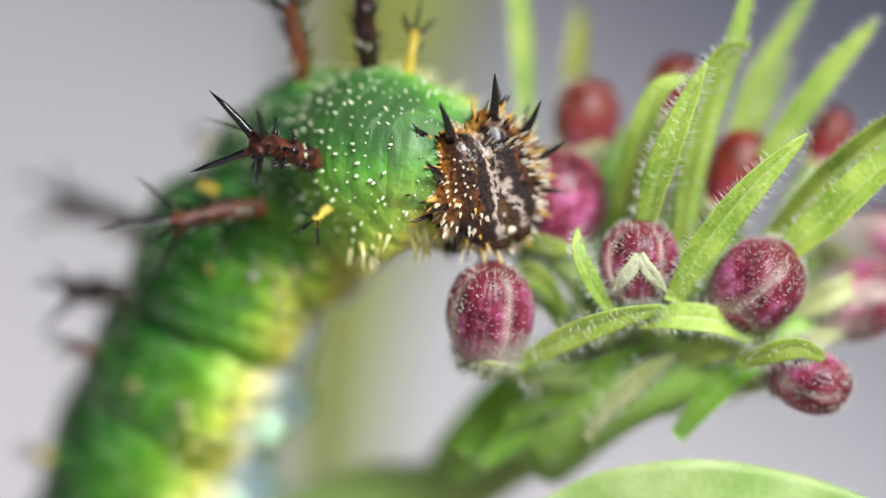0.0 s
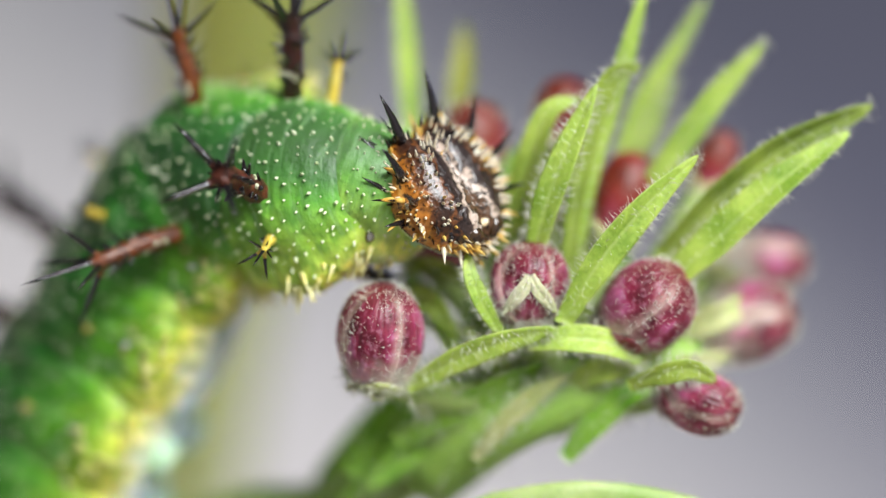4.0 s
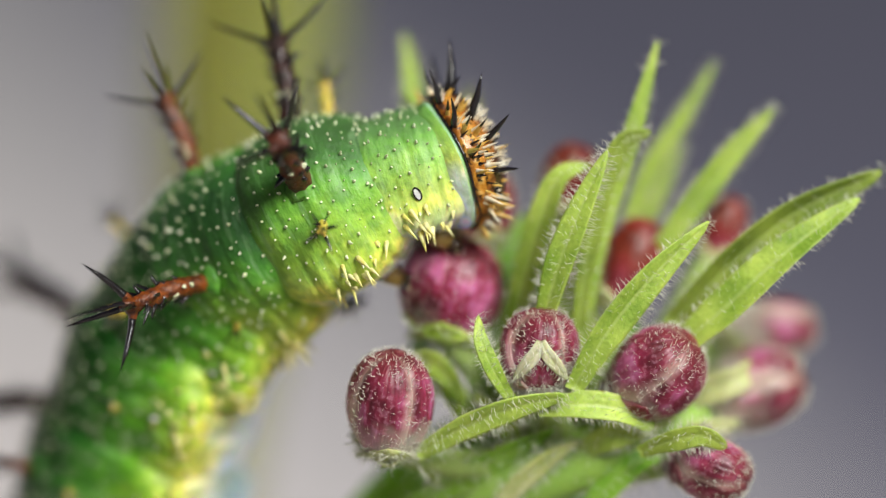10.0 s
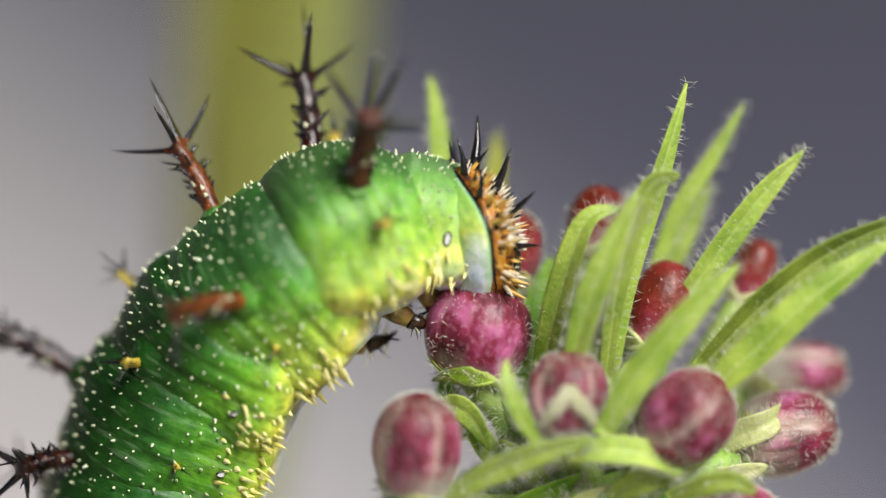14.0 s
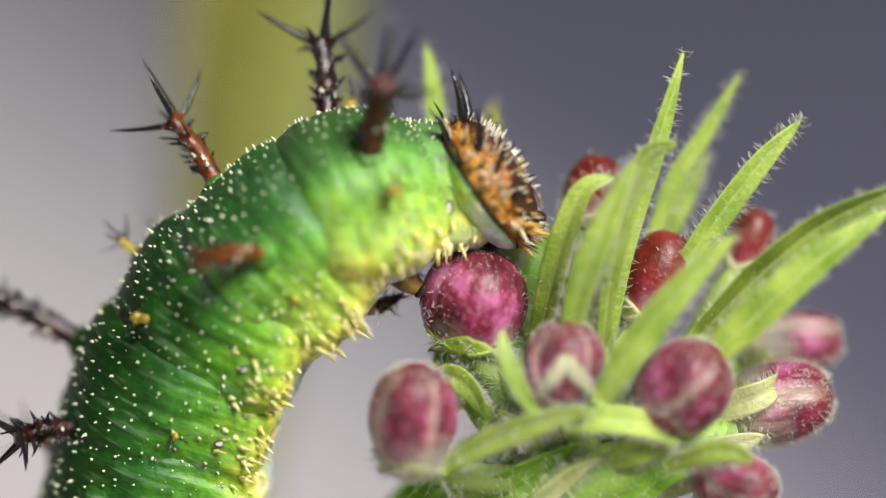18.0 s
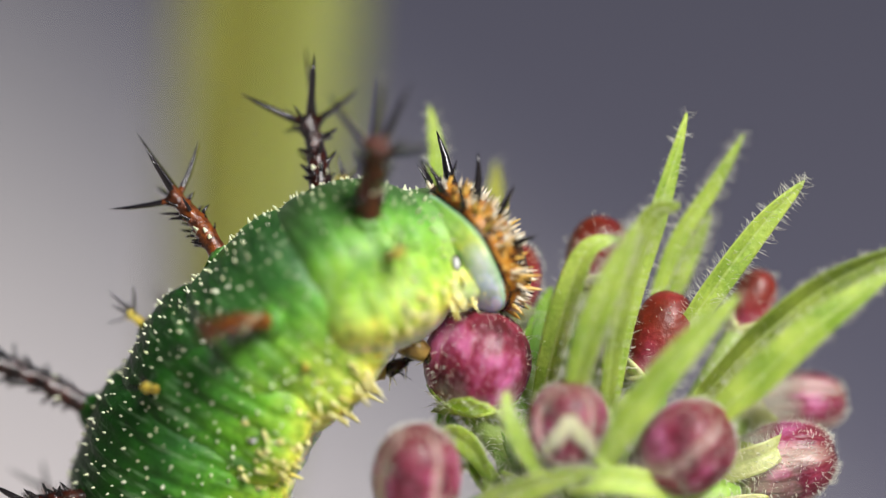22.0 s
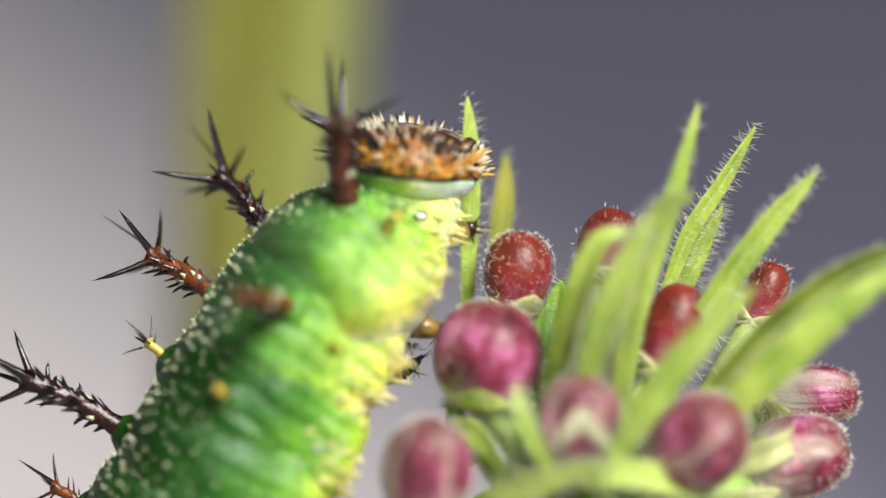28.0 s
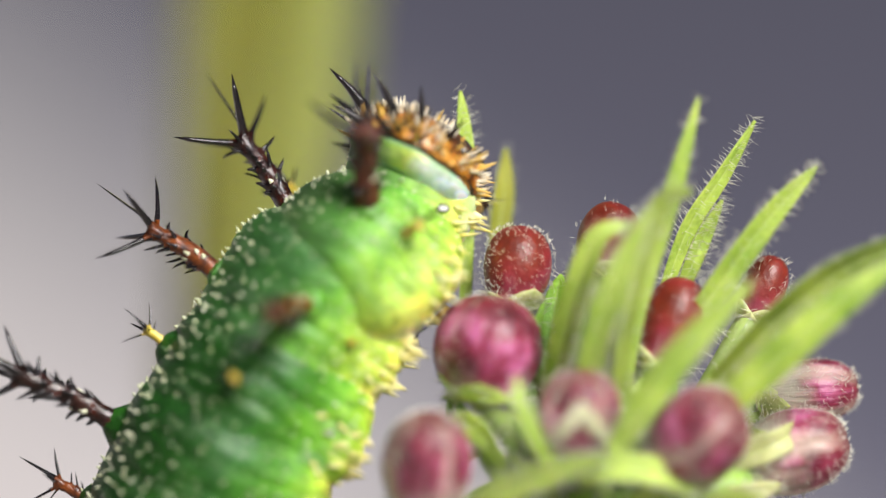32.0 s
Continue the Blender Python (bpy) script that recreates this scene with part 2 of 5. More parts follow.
def leaf_material(name="leaf_green", low=(0.20, 0.33, 0.025), high=(0.50, 0.64, 0.12)):
    m, nodes, links, b = shader(name, 0.5, 0.05)
    tex = nodes.new("ShaderNodeTexCoord")
    co = tex.outputs["Object"]
    n = calc(nodes, links, "ADD", calc(nodes, links, "MULTIPLY", grain(nodes, links, co, 1.6, 4.0), 0.75), calc(nodes, links, "MULTIPLY", grain(nodes, links, co, 0.14, 3.0), 0.25))
    r = ramp(nodes, [(0.36, low), (0.62, high)])
    links.new(n, r.inputs["Fac"])
    sep = nodes.new("ShaderNodeSeparateXYZ")
    links.new(tex.outputs["UV"], sep.inputs[0])
    mid = calc(nodes, links, "ABSOLUTE", calc(nodes, links, "SUBTRACT", sep.outputs["X"], 0.5))
    rib = ramp(nodes, [(0.02, (1, 1, 1)), (0.07, (0, 0, 0)), (0.44, (0, 0, 0)), (0.5, (0.7, 0.7, 0.7))])
    links.new(mid, rib.inputs["Fac"])
    col = mixed(nodes, links, calc(nodes, links, "MULTIPLY", rib.outputs["Color"], 0.4), r.outputs["Color"], (0.52, 0.62, 0.22))
    links.new(col, b.inputs["Base Color"])
    b.inputs["Subsurface Weight"].default_value = 0.3
    b.inputs["Subsurface Radius"].default_value = (0.7, 1.0, 0.2)
    b.inputs["Subsurface Scale"].default_value = 0.3 * MM
    bumped(nodes, links, b, grain(nodes, links, co, 0.14, 3.0), 0.035)
    return m


def backdrop_glow_material():
    """Far, pale ground and shaded distance, painted as its own glow: a soft wash from pinkish grey to dusky violet."""
    m = bpy.data.materials.new("distance")
    m.use_nodes = True
    nodes, links = m.node_tree.nodes, m.node_tree.links
    nodes.clear()
    out = nodes.new("ShaderNodeOutputMaterial")
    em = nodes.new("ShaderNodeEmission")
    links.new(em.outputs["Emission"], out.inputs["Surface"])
    co = nodes.new("ShaderNodeTexCoord").outputs["Object"]
    sep = nodes.new("ShaderNodeSeparateXYZ")
    links.new(co, sep.inputs[0])
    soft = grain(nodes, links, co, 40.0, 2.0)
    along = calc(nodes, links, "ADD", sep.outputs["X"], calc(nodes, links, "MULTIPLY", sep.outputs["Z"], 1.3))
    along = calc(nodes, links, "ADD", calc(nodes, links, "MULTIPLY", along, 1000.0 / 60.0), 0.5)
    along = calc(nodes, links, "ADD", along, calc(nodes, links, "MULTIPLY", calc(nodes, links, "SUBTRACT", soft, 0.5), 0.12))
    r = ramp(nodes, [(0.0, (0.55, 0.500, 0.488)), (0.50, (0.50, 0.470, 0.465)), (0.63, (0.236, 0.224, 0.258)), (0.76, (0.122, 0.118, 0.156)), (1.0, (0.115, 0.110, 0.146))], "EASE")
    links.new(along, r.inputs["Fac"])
    # the glow is painted brighter low down and dimmer above
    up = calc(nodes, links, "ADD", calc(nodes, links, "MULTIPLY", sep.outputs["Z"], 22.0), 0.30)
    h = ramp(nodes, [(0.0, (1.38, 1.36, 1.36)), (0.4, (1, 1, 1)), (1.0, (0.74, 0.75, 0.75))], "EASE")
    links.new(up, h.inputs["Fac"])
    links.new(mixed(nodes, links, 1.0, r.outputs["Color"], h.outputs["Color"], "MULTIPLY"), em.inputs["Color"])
    return m


SKIN, COLLAR, HEAD = skin_material("caterpillar_skin", 0.13, 0.03, (0.18, 0.50, 0.16)), skin_material("caterpillar_collar", 0.72, 0.0, (0.42, 0.70, 0.40), -0.06), head_material()
SKIN_PALE, SKIN_LIGHT = skin_material("caterpillar_neck_skin", 0.24, 0.0, (0.44, 0.74, 0.30), 0.07), skin_material("caterpillar_thorax_skin", 0.18, 0.0, (0.28, 0.58, 0.18), -0.03)
SKIN_REAR = skin_material("caterpillar_abdomen_skin", 0.10, 0.15, (0.06, 0.32, 0.05), -0.085)
PETAL, RED_BUD = petal_material(), red_bud_material()
PETAL_PALE = petal_material("bud_petal_pale_margin", 0.10)
PETAL_DEEP = petal_material("bud_petal_deep", -0.13)
LEAF = leaf_material("leaf_green", (0.19, 0.32, 0.025), (0.48, 0.62, 0.105))
LEAF_DARK = leaf_material("leaf_shade_green", (0.14, 0.36, 0.02), (0.32, 0.57, 0.05))
LEAF_OLIVE = leaf_material("leaf_olive", (0.14, 0.21, 0.018), (0.34, 0.44, 0.06))
LEAF_YELLOW = leaf_material("leaf_yellow_olive", (0.20, 0.22, 0.012), (0.38, 0.38, 0.04))
LEAF_PALE = leaf_material("leaf_pale", (0.27, 0.42, 0.09), (0.50, 0.62, 0.24))
CALYX = leaf_material("calyx_white", (0.46, 0.50, 0.22), (0.70, 0.68, 0.46))
SEPAL = leaf_material("sepal_pale", (0.40, 0.47, 0.13), (0.64, 0.66, 0.32))
STEM = leaf_material("stem_green", (0.16, 0.30, 0.04), (0.36, 0.50, 0.12))
HAIR = speckled("plant_hair", (0.70, 0.68, 0.54), (0.84, 0.84, 0.74), 0.5, 0.4)
BRISTLE = speckled("pale_bristle", (0.70, 0.75, 0.42), (0.86, 0.88, 0.68), 0.3, 0.35, 0.2)
FRINGE = speckled("yellow_fringe", (0.80, 0.70, 0.16), (0.88, 0.84, 0.45), 0.3, 0.35, 0.2)
BLACK = speckled("black_spine", (0.006, 0.005, 0.006), (0.016, 0.012, 0.014), 0.3, 0.22, 0.5)
UMBER = speckled("dark_umber_spine", (0.007, 0.002, 0.001), (0.055, 0.010, 0.004), 0.3, 0.24, 0.4, 0.05)
WARM = speckled("warm_brown_spine", (0.030, 0.007, 0.004), (0.15, 0.036, 0.016), 0.3, 0.45, 0.05, 0.05)
RUST = speckled("rust_spine", (0.04, 0.009, 0.003), (0.27, 0.065, 0.008), 0.3, 0.34, 0.3, 0.05)
AMBER = speckled("yellow_spine", (0.60, 0.40, 0.04), (0.75, 0.62, 0.10), 0.3, 0.35, 0.3)
CREAM = speckled("cream_spike", (0.78, 0.62, 0.36), (0.90, 0.86, 0.72), 0.25, 0.35, 0.3)
ORANGE = speckled("orange_spike", (0.66, 0.36, 0.05), (0.84, 0.60, 0.17), 0.25, 0.35, 0.3)
WHITE = speckled("spiracle_white", (0.78, 0.80, 0.76), (0.86, 0.87, 0.84), 0.3, 0.4)
LEG = speckled("amber_leg", (0.10, 0.05, 0.012), (0.42, 0.28, 0.07), 0.4, 0.3, 0.4)
JAW = speckled("dark_mouthpart", (0.012, 0.007, 0.005), (0.06, 0.03, 0.012), 0.3, 0.25, 0.5)
STALK = leaf_material("far_stalk_yellow", (0.115, 0.112, 0.003), (0.172, 0.163, 0.006))
SOIL = speckled("dry_soil", (0.20, 0.17, 0.15), (0.36, 0.32, 0.30), 12.0, 0.9, 0.0, 2.0)


# ---------------------------------------------------------------- mesh helpers
def finish(bm, name, materials):
    for f in bm.faces:
        f.smooth = True
    data = bpy.data.meshes.new(name)
    bm.to_mesh(data)
    bm.free()
    for m in materials if isinstance(materials, (list, tuple)) else [materials]:
        data.materials.append(m)
    return data


def part(name, bm, material, parent, label="", kind=""):
    ob = new(name, finish(bm, name, material))
    ob.parent = parent
    return tagged(ob, label, kind=kind)


def share(name, data, parent, m=None):
    ob = new(name, data)
    ob.parent = parent
    if m is not None:
        ob.matrix_basis = m
    return ob


def across(way):
    """Two directions square to a way and to each other."""
    way = way.normalized()
    a = way.cross(Vector((0.31, 0.2, 0.93)))
    if a.length < 1e-4:
        a = way.cross(Vector((1, 0, 0)))
    a.normalize()
    return a, way.cross(a).normalized()


def tube(bm, points, radii, sides=8, slot=0, caps=True):
    """A tapered tube along points."""
    rings, n = [], len(points)
    a = None
    for i, (p, r) in enumerate(zip(points, radii)):
        way = points[min(i + 1, n - 1)] - points[max(i - 1, 0)]
        if a is None:
            a, c = across(way)
        else:
            w = way.normalized()
            a = (a - w * a.dot(w)).normalized()
            c = w.cross(a)
        rings.append([bm.verts.new(p + (a * math.cos(k * math.tau / sides) + c * math.sin(k * math.tau / sides)) * r) for k in range(sides)])
    for lo, hi in zip(rings, rings[1:]):
        for k in range(sides):
            bm.faces.new((lo[k], lo[(k + 1) % sides], hi[(k + 1) % sides], hi[k])).material_index = slot
    if caps:
        bm.faces.new(rings[0][::-1]).material_index = slot
        bm.faces.new(rings[-1]).material_index = slot


def thorn(bm, base, tip, radius, sides=6, slot=0, bend=None):
    """A curved spike that tapers to a fine point."""
    base, tip = Vector(base), Vector(tip)
    mid = (base + tip) / 2 + (bend or Vector())
    tube(bm, [base, base.lerp(mid, 0.5) * 0.5 + base.lerp(mid, 0.5) * 0.5, mid, mid.lerp(tip, 0.55), tip],
         [radius, radius * 0.85, radius * 0.62, radius * 0.36, radius * 0.08], sides, slot)


def fuzz(bm, base, tip, radius, slot=0):
    """A thin three-sided hair with one bend."""
    base, tip = Vector(base), Vector(tip)
    a, c = across(tip - base)
    mid = base.lerp(tip, 0.55) + (a * random.uniform(-1, 1) + c * random.uniform(-1, 1)) * (tip - base).length * 0.10
    lo = [bm.verts.new(base + (a * math.cos(k * 2.094) + c * math.sin(k * 2.094)) * radius) for k in range(3)]
    hi = [bm.verts.new(mid + (a * math.cos(k * 2.094) + c * math.sin(k * 2.094)) * radius * 0.75) for k in range(3)]
    end = bm.verts.new(tip)
    for k in range(3):
        bm.faces.new((lo[k], lo[(k + 1) % 3], hi[(k + 1) % 3], hi[k])).material_index = slot
        bm.faces.new((hi[k], hi[(k + 1) % 3], end)).material_index = slot


def spot(over, down, depth):
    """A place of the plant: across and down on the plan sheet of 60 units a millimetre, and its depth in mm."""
    f = (LENS_DISTANCE + depth) / LENS_DISTANCE / 60.0
    return Vector(((over - 784) * f, depth, (441 - down) * f)) * MM


def glide(points, n):
    """Points along a smooth curve through a few given ones (Catmull-Rom)."""
    pts = [points[0] * 2 - points[1], *points, points[-1] * 2 - points[-2]]
    out = []
    for i in range(n):
        s = i / (n - 1) * (len(points) - 1)
        k = min(int(s), len(points) - 2)
        t = s - k
        a, b, c, d = pts[k:k + 4]
        out.append(0.5 * (2 * b + (c - a) * t + (2 * a - 5 * b + 4 * c - d) * t * t + (3 * b - a - 3 * c + d) * t ** 3))
    return out


# ---------------------------------------------------------------- setting
GROUND_Z = -0.14


def ground():
    bm = bmesh.new()
    n, size = 24, 60.0
    grid = [[bm.verts.new(((i / n * 2 - 1) ** 3 * size, (j / n * 2 - 1) ** 3 * size, noise.noise(Vector((i, j, 0.5))) * 0.004)) for j in range(n + 1)] for i in range(n + 1)]
    for i in range(n):
        for j in range(n):
            bm.faces.new((grid[i][j], grid[i + 1][j], grid[i + 1][j + 1], grid[i][j + 1]))
    ob = new("ground", finish(bm, "ground", SOIL))
    ob.location = (0, 0, GROUND_Z - 0.004)
    return tagged(ob, "dry pale brown soil under the plant", "ground", kind="structure")


def backdrop():
    bm = bmesh.new()
    n = 16
    grid = []
    for i in range(n + 1):
        a = (i / n - 0.5) * 1.2
        grid.append([bm.verts.new((0.55 * math.sin(a), -0.55 * (1 - math.cos(a)), z)) for z in (GROUND_Z, 0.0, 0.25)])
    for lo, hi in zip(grid, grid[1:]):
        for k in range(2):
            bm.faces.new((lo[k], hi[k], hi[k + 1], lo[k + 1]))
    ob = new("backdrop", finish(bm, "backdrop", backdrop_glow_material()))
    ob.location = (0, 0.35, 0)
    return tagged(ob, "glowing backdrop painted as a soft pinkish grey and dusky violet distance", "backdrop", kind="structure")


ground()
backdrop()


# ---------------------------------------------------------------- far stalk
def far_stalk():
    """A stout yellow-green stalk with a drooping leaf, well behind the plant."""
    thing = new("far_stalk")
    thing.location = (-0.014, 0.040, GROUND_Z)
    tagged(thing, "yellow-green plant stalk standing out of focus behind", "stalk")
    bm = bmesh.new()
    base = Vector(thing.location)
    pts = glide([Vector(p) - base for p in ((-0.014, 0.040, GROUND_Z), (-0.0112, 0.040, -0.05), (-0.0074, 0.037, -0.008), (-0.0055, 0.036, 0.008), (-0.0047, 0.036, 0.03), (-0.0047, 0.036, 0.06))], 20)
    tube(bm, pts, [0.00145 + 0.0015 * max(0, min(1, (i - 7) / 4)) for i in range(20)], 14)
    part("stalk", bm, STALK, thing)
    bm = bmesh.new()
    blade(bm, [Vector(p) - base for p in ((-0.0047, 0.0340, 0.028), (-0.0060, 0.0330, 0.014), (-0.0072, 0.0330, -0.001))], 0.0020, 0.0, 0.4)
    part("leaf", bm, STALK, thing)
    return thing


# ---------------------------------------------------------------- plant
def blade(bm, points, half_width, twist=0.0, fold=0.35, steps=26, lanes=10, tip=0.12, base=0.55, thick=0.09 * MM, wave=0.0):
    """A long narrow leaf with a keel: closed, with real thickness. Returns its edge places and outward ways."""
    line = glide(points, steps)
    uv = bm.loops.layers.uv.verify()
    tops, bottoms, edges = [], [], []
    for i, p in enumerate(line):
        v = i / (steps - 1)
        way = (line[min(i + 1, steps - 1)] - line[max(i - 1, 0)]).normalized()
        view = Vector((0, -1, 0))
        out = way.cross(view)
        if out.length < 0.2:
            out = way.cross(Vector((1, 0, 0)))
        out.normalize()
        turn = Matrix.Rotation(twist * (0.6 + 0.4 * v), 3, way)
        out = turn @ out
        face = out.cross(way).normalized()
        w = half_width * (base + (1 - base) * min(1.0, v / 0.35)) * (1.0 if v < 0.45 else max(tip, math.cos((v - 0.45) / 0.55 * math.pi / 2) ** 0.8 * (1 - tip) + tip))
        if v > 0.96:
            w *= max(0.25, math.sqrt(max(0.0, 1 - ((v - 0.96) / 0.045) ** 2)))
        top, bottom = [], []
        for k in range(lanes + 1):
            s = k / lanes * 2 - 1
            lift = fold * w * (abs(s) ** 1.5 - 0.4) + wave * w * math.sin(v * 19 + s * 2) * abs(s) - 0.10 * w * math.exp(-(s / 0.14) ** 2)
            c = p + out * (s * w * (1 - 0.12 * fold * abs(s))) + face * lift
            t = thick * (1 - 0.75 * s * s) + 0.004 * MM
            top.append(bm.verts.new(c + face * t))
            bottom.append(bm.verts.new(c - face * t))
        tops.append(top)
        bottoms.append(bottom)
        for s, k in ((-1, 0), (1, lanes)):
            edges.append(((top[k].co + bottom[k].co) / 2, out * s, way, face, v))

    def quad(a, b, c, d, marks):
        f = bm.faces.new((a, b, c, d))
        for loop, m in zip(f.loops, marks):
            loop[uv].uv = m

    for i in range(steps - 1):
        v0, v1 = i / (steps - 1), (i + 1) / (steps - 1)
        for k in range(lanes):
            u0, u1 = k / lanes, (k + 1) / lanes
            quad(tops[i][k], tops[i][k + 1], tops[i + 1][k + 1], tops[i + 1][k], ((u0, v0), (u1, v0), (u1, v1), (u0, v1)))
            quad(bottoms[i + 1][k], bottoms[i + 1][k + 1], bottoms[i][k + 1], bottoms[i][k], ((u0, v1), (u1, v1), (u1, v0), (u0, v0)))
        quad(bottoms[i][0], tops[i][0], tops[i + 1][0], bottoms[i + 1][0], ((0, v0), (0, v0), (0, v1), (0, v1)))
        quad(tops[i][lanes], bottoms[i][lanes], bottoms[i + 1][lanes], tops[i + 1][lanes], ((1, v0), (1, v0), (1, v1), (1, v1)))
    for i in (0, steps - 1):
        for k in range(lanes):
            quad(tops[i][k], tops[i][k + 1], bottoms[i][k + 1], bottoms[i][k], ((0.5, 0),) * 4)
    return edges


def leaf(plant, name, points, width, twist=0.0, fold=0.35, material=None, hairs=110, hair_length=0.32, label="", **more):
    bm = bmesh.new()
    origin = Vector(points[0])
    local = [p - origin for p in points]
    edges = blade(bm, local, width * 0.88 / 60 * MM, twist, fold, **more)
    ob = part(name, bm, material or LEAF, plant, label)
    ob.location = origin - plant.location
    if hairs:
        bm = bmesh.new()
        for _ in range(int(hairs * 1.6)):
            p, out, way, face, v = random.choice(edges[4:])
            if random.random() < 0.3:
                p = p - out * random.uniform(0, width / 60) * MM * 0.8 + face * 0.10 * MM
                out = face * 1.2 + out * random.uniform(-0.6, 0.6)
            go = (out * random.uniform(0.7, 1.2) + way * random.uniform(-0.2, 0.7) + face * random.uniform(-0.4, 0.8)).normalized()
            p = p + way * random.uniform(-0.15, 0.15) * MM
            fuzz(bm, p - go * 0.03 * MM, p + go * random.uniform(0.35, 1.0) * hair_length * 1.15 * MM, 0.0085 * MM)
        part("hair", bm, HAIR, ob, "short white hairs along the leaf edge", "stuff")
    return ob


def egg(across_angle, v, pinch=0.0):
    """A point of a unit bud: v runs from base (0) to tip (1)."""
    a = math.pi * v
    r = math.sin(a) ** 0.82 * (1.0 - 0.10 * (1 - v)) * (1 - pinch * v)
    return Vector((math.cos(across_angle) * r, math.sin(across_angle) * r, -math.cos(a)))


def bud(plant, centre, axis, radius, length, petals=4, turn=0.0, red=False, hairs=260, sepals=4, hair_length=0.26, sepal_reach=0.52, pale=None, skin=None):
    """A closed flower bud: overlapping petals, a hairy pale calyx, and its stalk foot."""
    ob = new("bud")
    ob.parent = plant
    axis = Vector(axis).normalized()
    base = axis.to_track_quat("Z", "Y").to_matrix().to_4x4()
    ob.matrix_basis = Matrix.Translation(centre - plant.location) @ base @ Matrix.Rotation(turn, 4, "Z")
    r, h = radius / 60 * MM, length / 60 * MM
    bm = bmesh.new()
    rings, sides = 14, 22
    grid = []
    for i in range(rings + 1):
        v = 0.02 + 0.96 * i / rings
        grid.append([bm.verts.new(Vector((e.x * r * 0.95, e.y * r * 0.95, e.z * h * 1.0))) for e in (egg(k / sides * math.tau, v) for k in range(sides))])
    for lo, hi in zip(grid, grid[1:]):
        for k in range(sides):
            bm.faces.new((lo[k], lo[(k + 1) % sides], hi[(k + 1) % sides], hi[k]))
    bm.faces.new(grid[0][::-1])
    bm.faces.new(grid[-1])
    skin = skin or PETAL
    part("core", bm, RED_BUD if red else skin, ob)
    if not red:
        for p in range(petals):
            bm = bmesh.new()
            uv = bm.loops.layers.uv.verify()
            nu, nv = 12, 14
            mid, span = p / petals * math.tau, math.tau / petals * 0.62
            shells = ([], [])
            for i in range(nv + 1):
                v = i / nv
                rows = ([], [])
                for k in range(nu + 1):
                    s = k / nu * 2 - 1
                    shrink = 1.0 if v < 0.6 else 1 - 0.25 * (v - 0.6) / 0.4
                    e = egg(mid + s * span * shrink + 0.5 * v, 0.05 + 0.945 * v)
                    swell = 0.965 + 0.125 * (1 - s * s) ** 0.7 + 0.02 * s + 0.015 * noise.noise(Vector((s * 2, v * 3, p + centre.x * 1000)))
                    c = Vector((e.x * r * swell, e.y * r * swell, e.z * h * (1 + 0.03 * (1 - s * s))))
                    inward = Vector((e.x, e.y, e.z)).normalized() * 0.06 * MM
                    rows[0].append(bm.verts.new(c))
                    rows[1].append(bm.verts.new(c - inward))
                shells[0].append(rows[0])
                shells[1].append(rows[1])
            for side, sh in enumerate(shells):
                for i in range(nv):
                    for k in range(nu):
                        vs = (sh[i][k], sh[i][k + 1], sh[i + 1][k + 1], sh[i + 1][k])
                        marks = ((k / nu, i / nv), ((k + 1) / nu, i / nv), ((k + 1) / nu, (i + 1) / nv), (k / nu, (i + 1) / nv))
                        f = bm.faces.new(vs if side == 0 else vs[::-1])
                        for loop, m in zip(f.loops, marks if side == 0 else marks[::-1]):
                            loop[uv].uv = m
            for i in range(nv):
                for k in (0, nu):
                    bm.faces.new((shells[0][i][k], shells[0][i + 1][k], shells[1][i + 1][k], shells[1][i][k]))
            part("petal", bm, skin, ob)
    for p in range(sepals):
        bm = bmesh.new()
        a = (p + 0.35) / sepals * math.tau
        reach = sepal_reach * random.uniform(0.8, 1.15)
        pts = []
        for i in range(5):
            e = egg(a, 0.02 + reach * i / 4)
            pts.append(Vector((e.x * r * 1.06, e.y * r * 1.06, e.z * h * 1.03)))
        uv = bm.loops.layers.uv.verify()
        line = glide(pts, 10)
        rows, U = [], (0.0, 0.25, 0.5, 0.75, 1.0, 0.5, 0.0)
        for i, c in enumerate(line):
            v = i / 9
            w = r * 0.74 * (1 - v ** 2.2) ** 0.6 + 0.03 * MM
            side = Vector((-math.sin(a), math.cos(a), 0))
            out = Vector((math.cos(a), math.sin(a), 0)) * 0.05 * MM
            rows.append([bm.verts.new(c + side * w * s - Vector((math.cos(a), math.sin(a), 0)) * (w * abs(s)) ** 2 / (2 * r) + out * o) for s, o in ((-1, 0), (-0.5, 1), (0, 1.4), (0.5, 1), (1, 0), (0, -1))])
        for i, (lo, hi) in enumerate(zip(rows, rows[1:])):
            for k in range(6):
                f = bm.faces.new((lo[k], lo[(k + 1) % 6], hi[(k + 1) % 6], hi[k]))
                for loop, m in zip(f.loops, ((U[k], 0.15 + 0.85 * i / 9), (U[k + 1], 0.15 + 0.85 * i / 9), (U[k + 1], 0.15 + 0.85 * (i + 1) / 9), (U[k], 0.15 + 0.85 * (i + 1) / 9))):
                    loop[uv].uv = m
        bm.faces.new(rows[-1])
        bm.faces.new(rows[0][::-1])
        part("sepal", bm, SEPAL if red else pale or skin, ob)
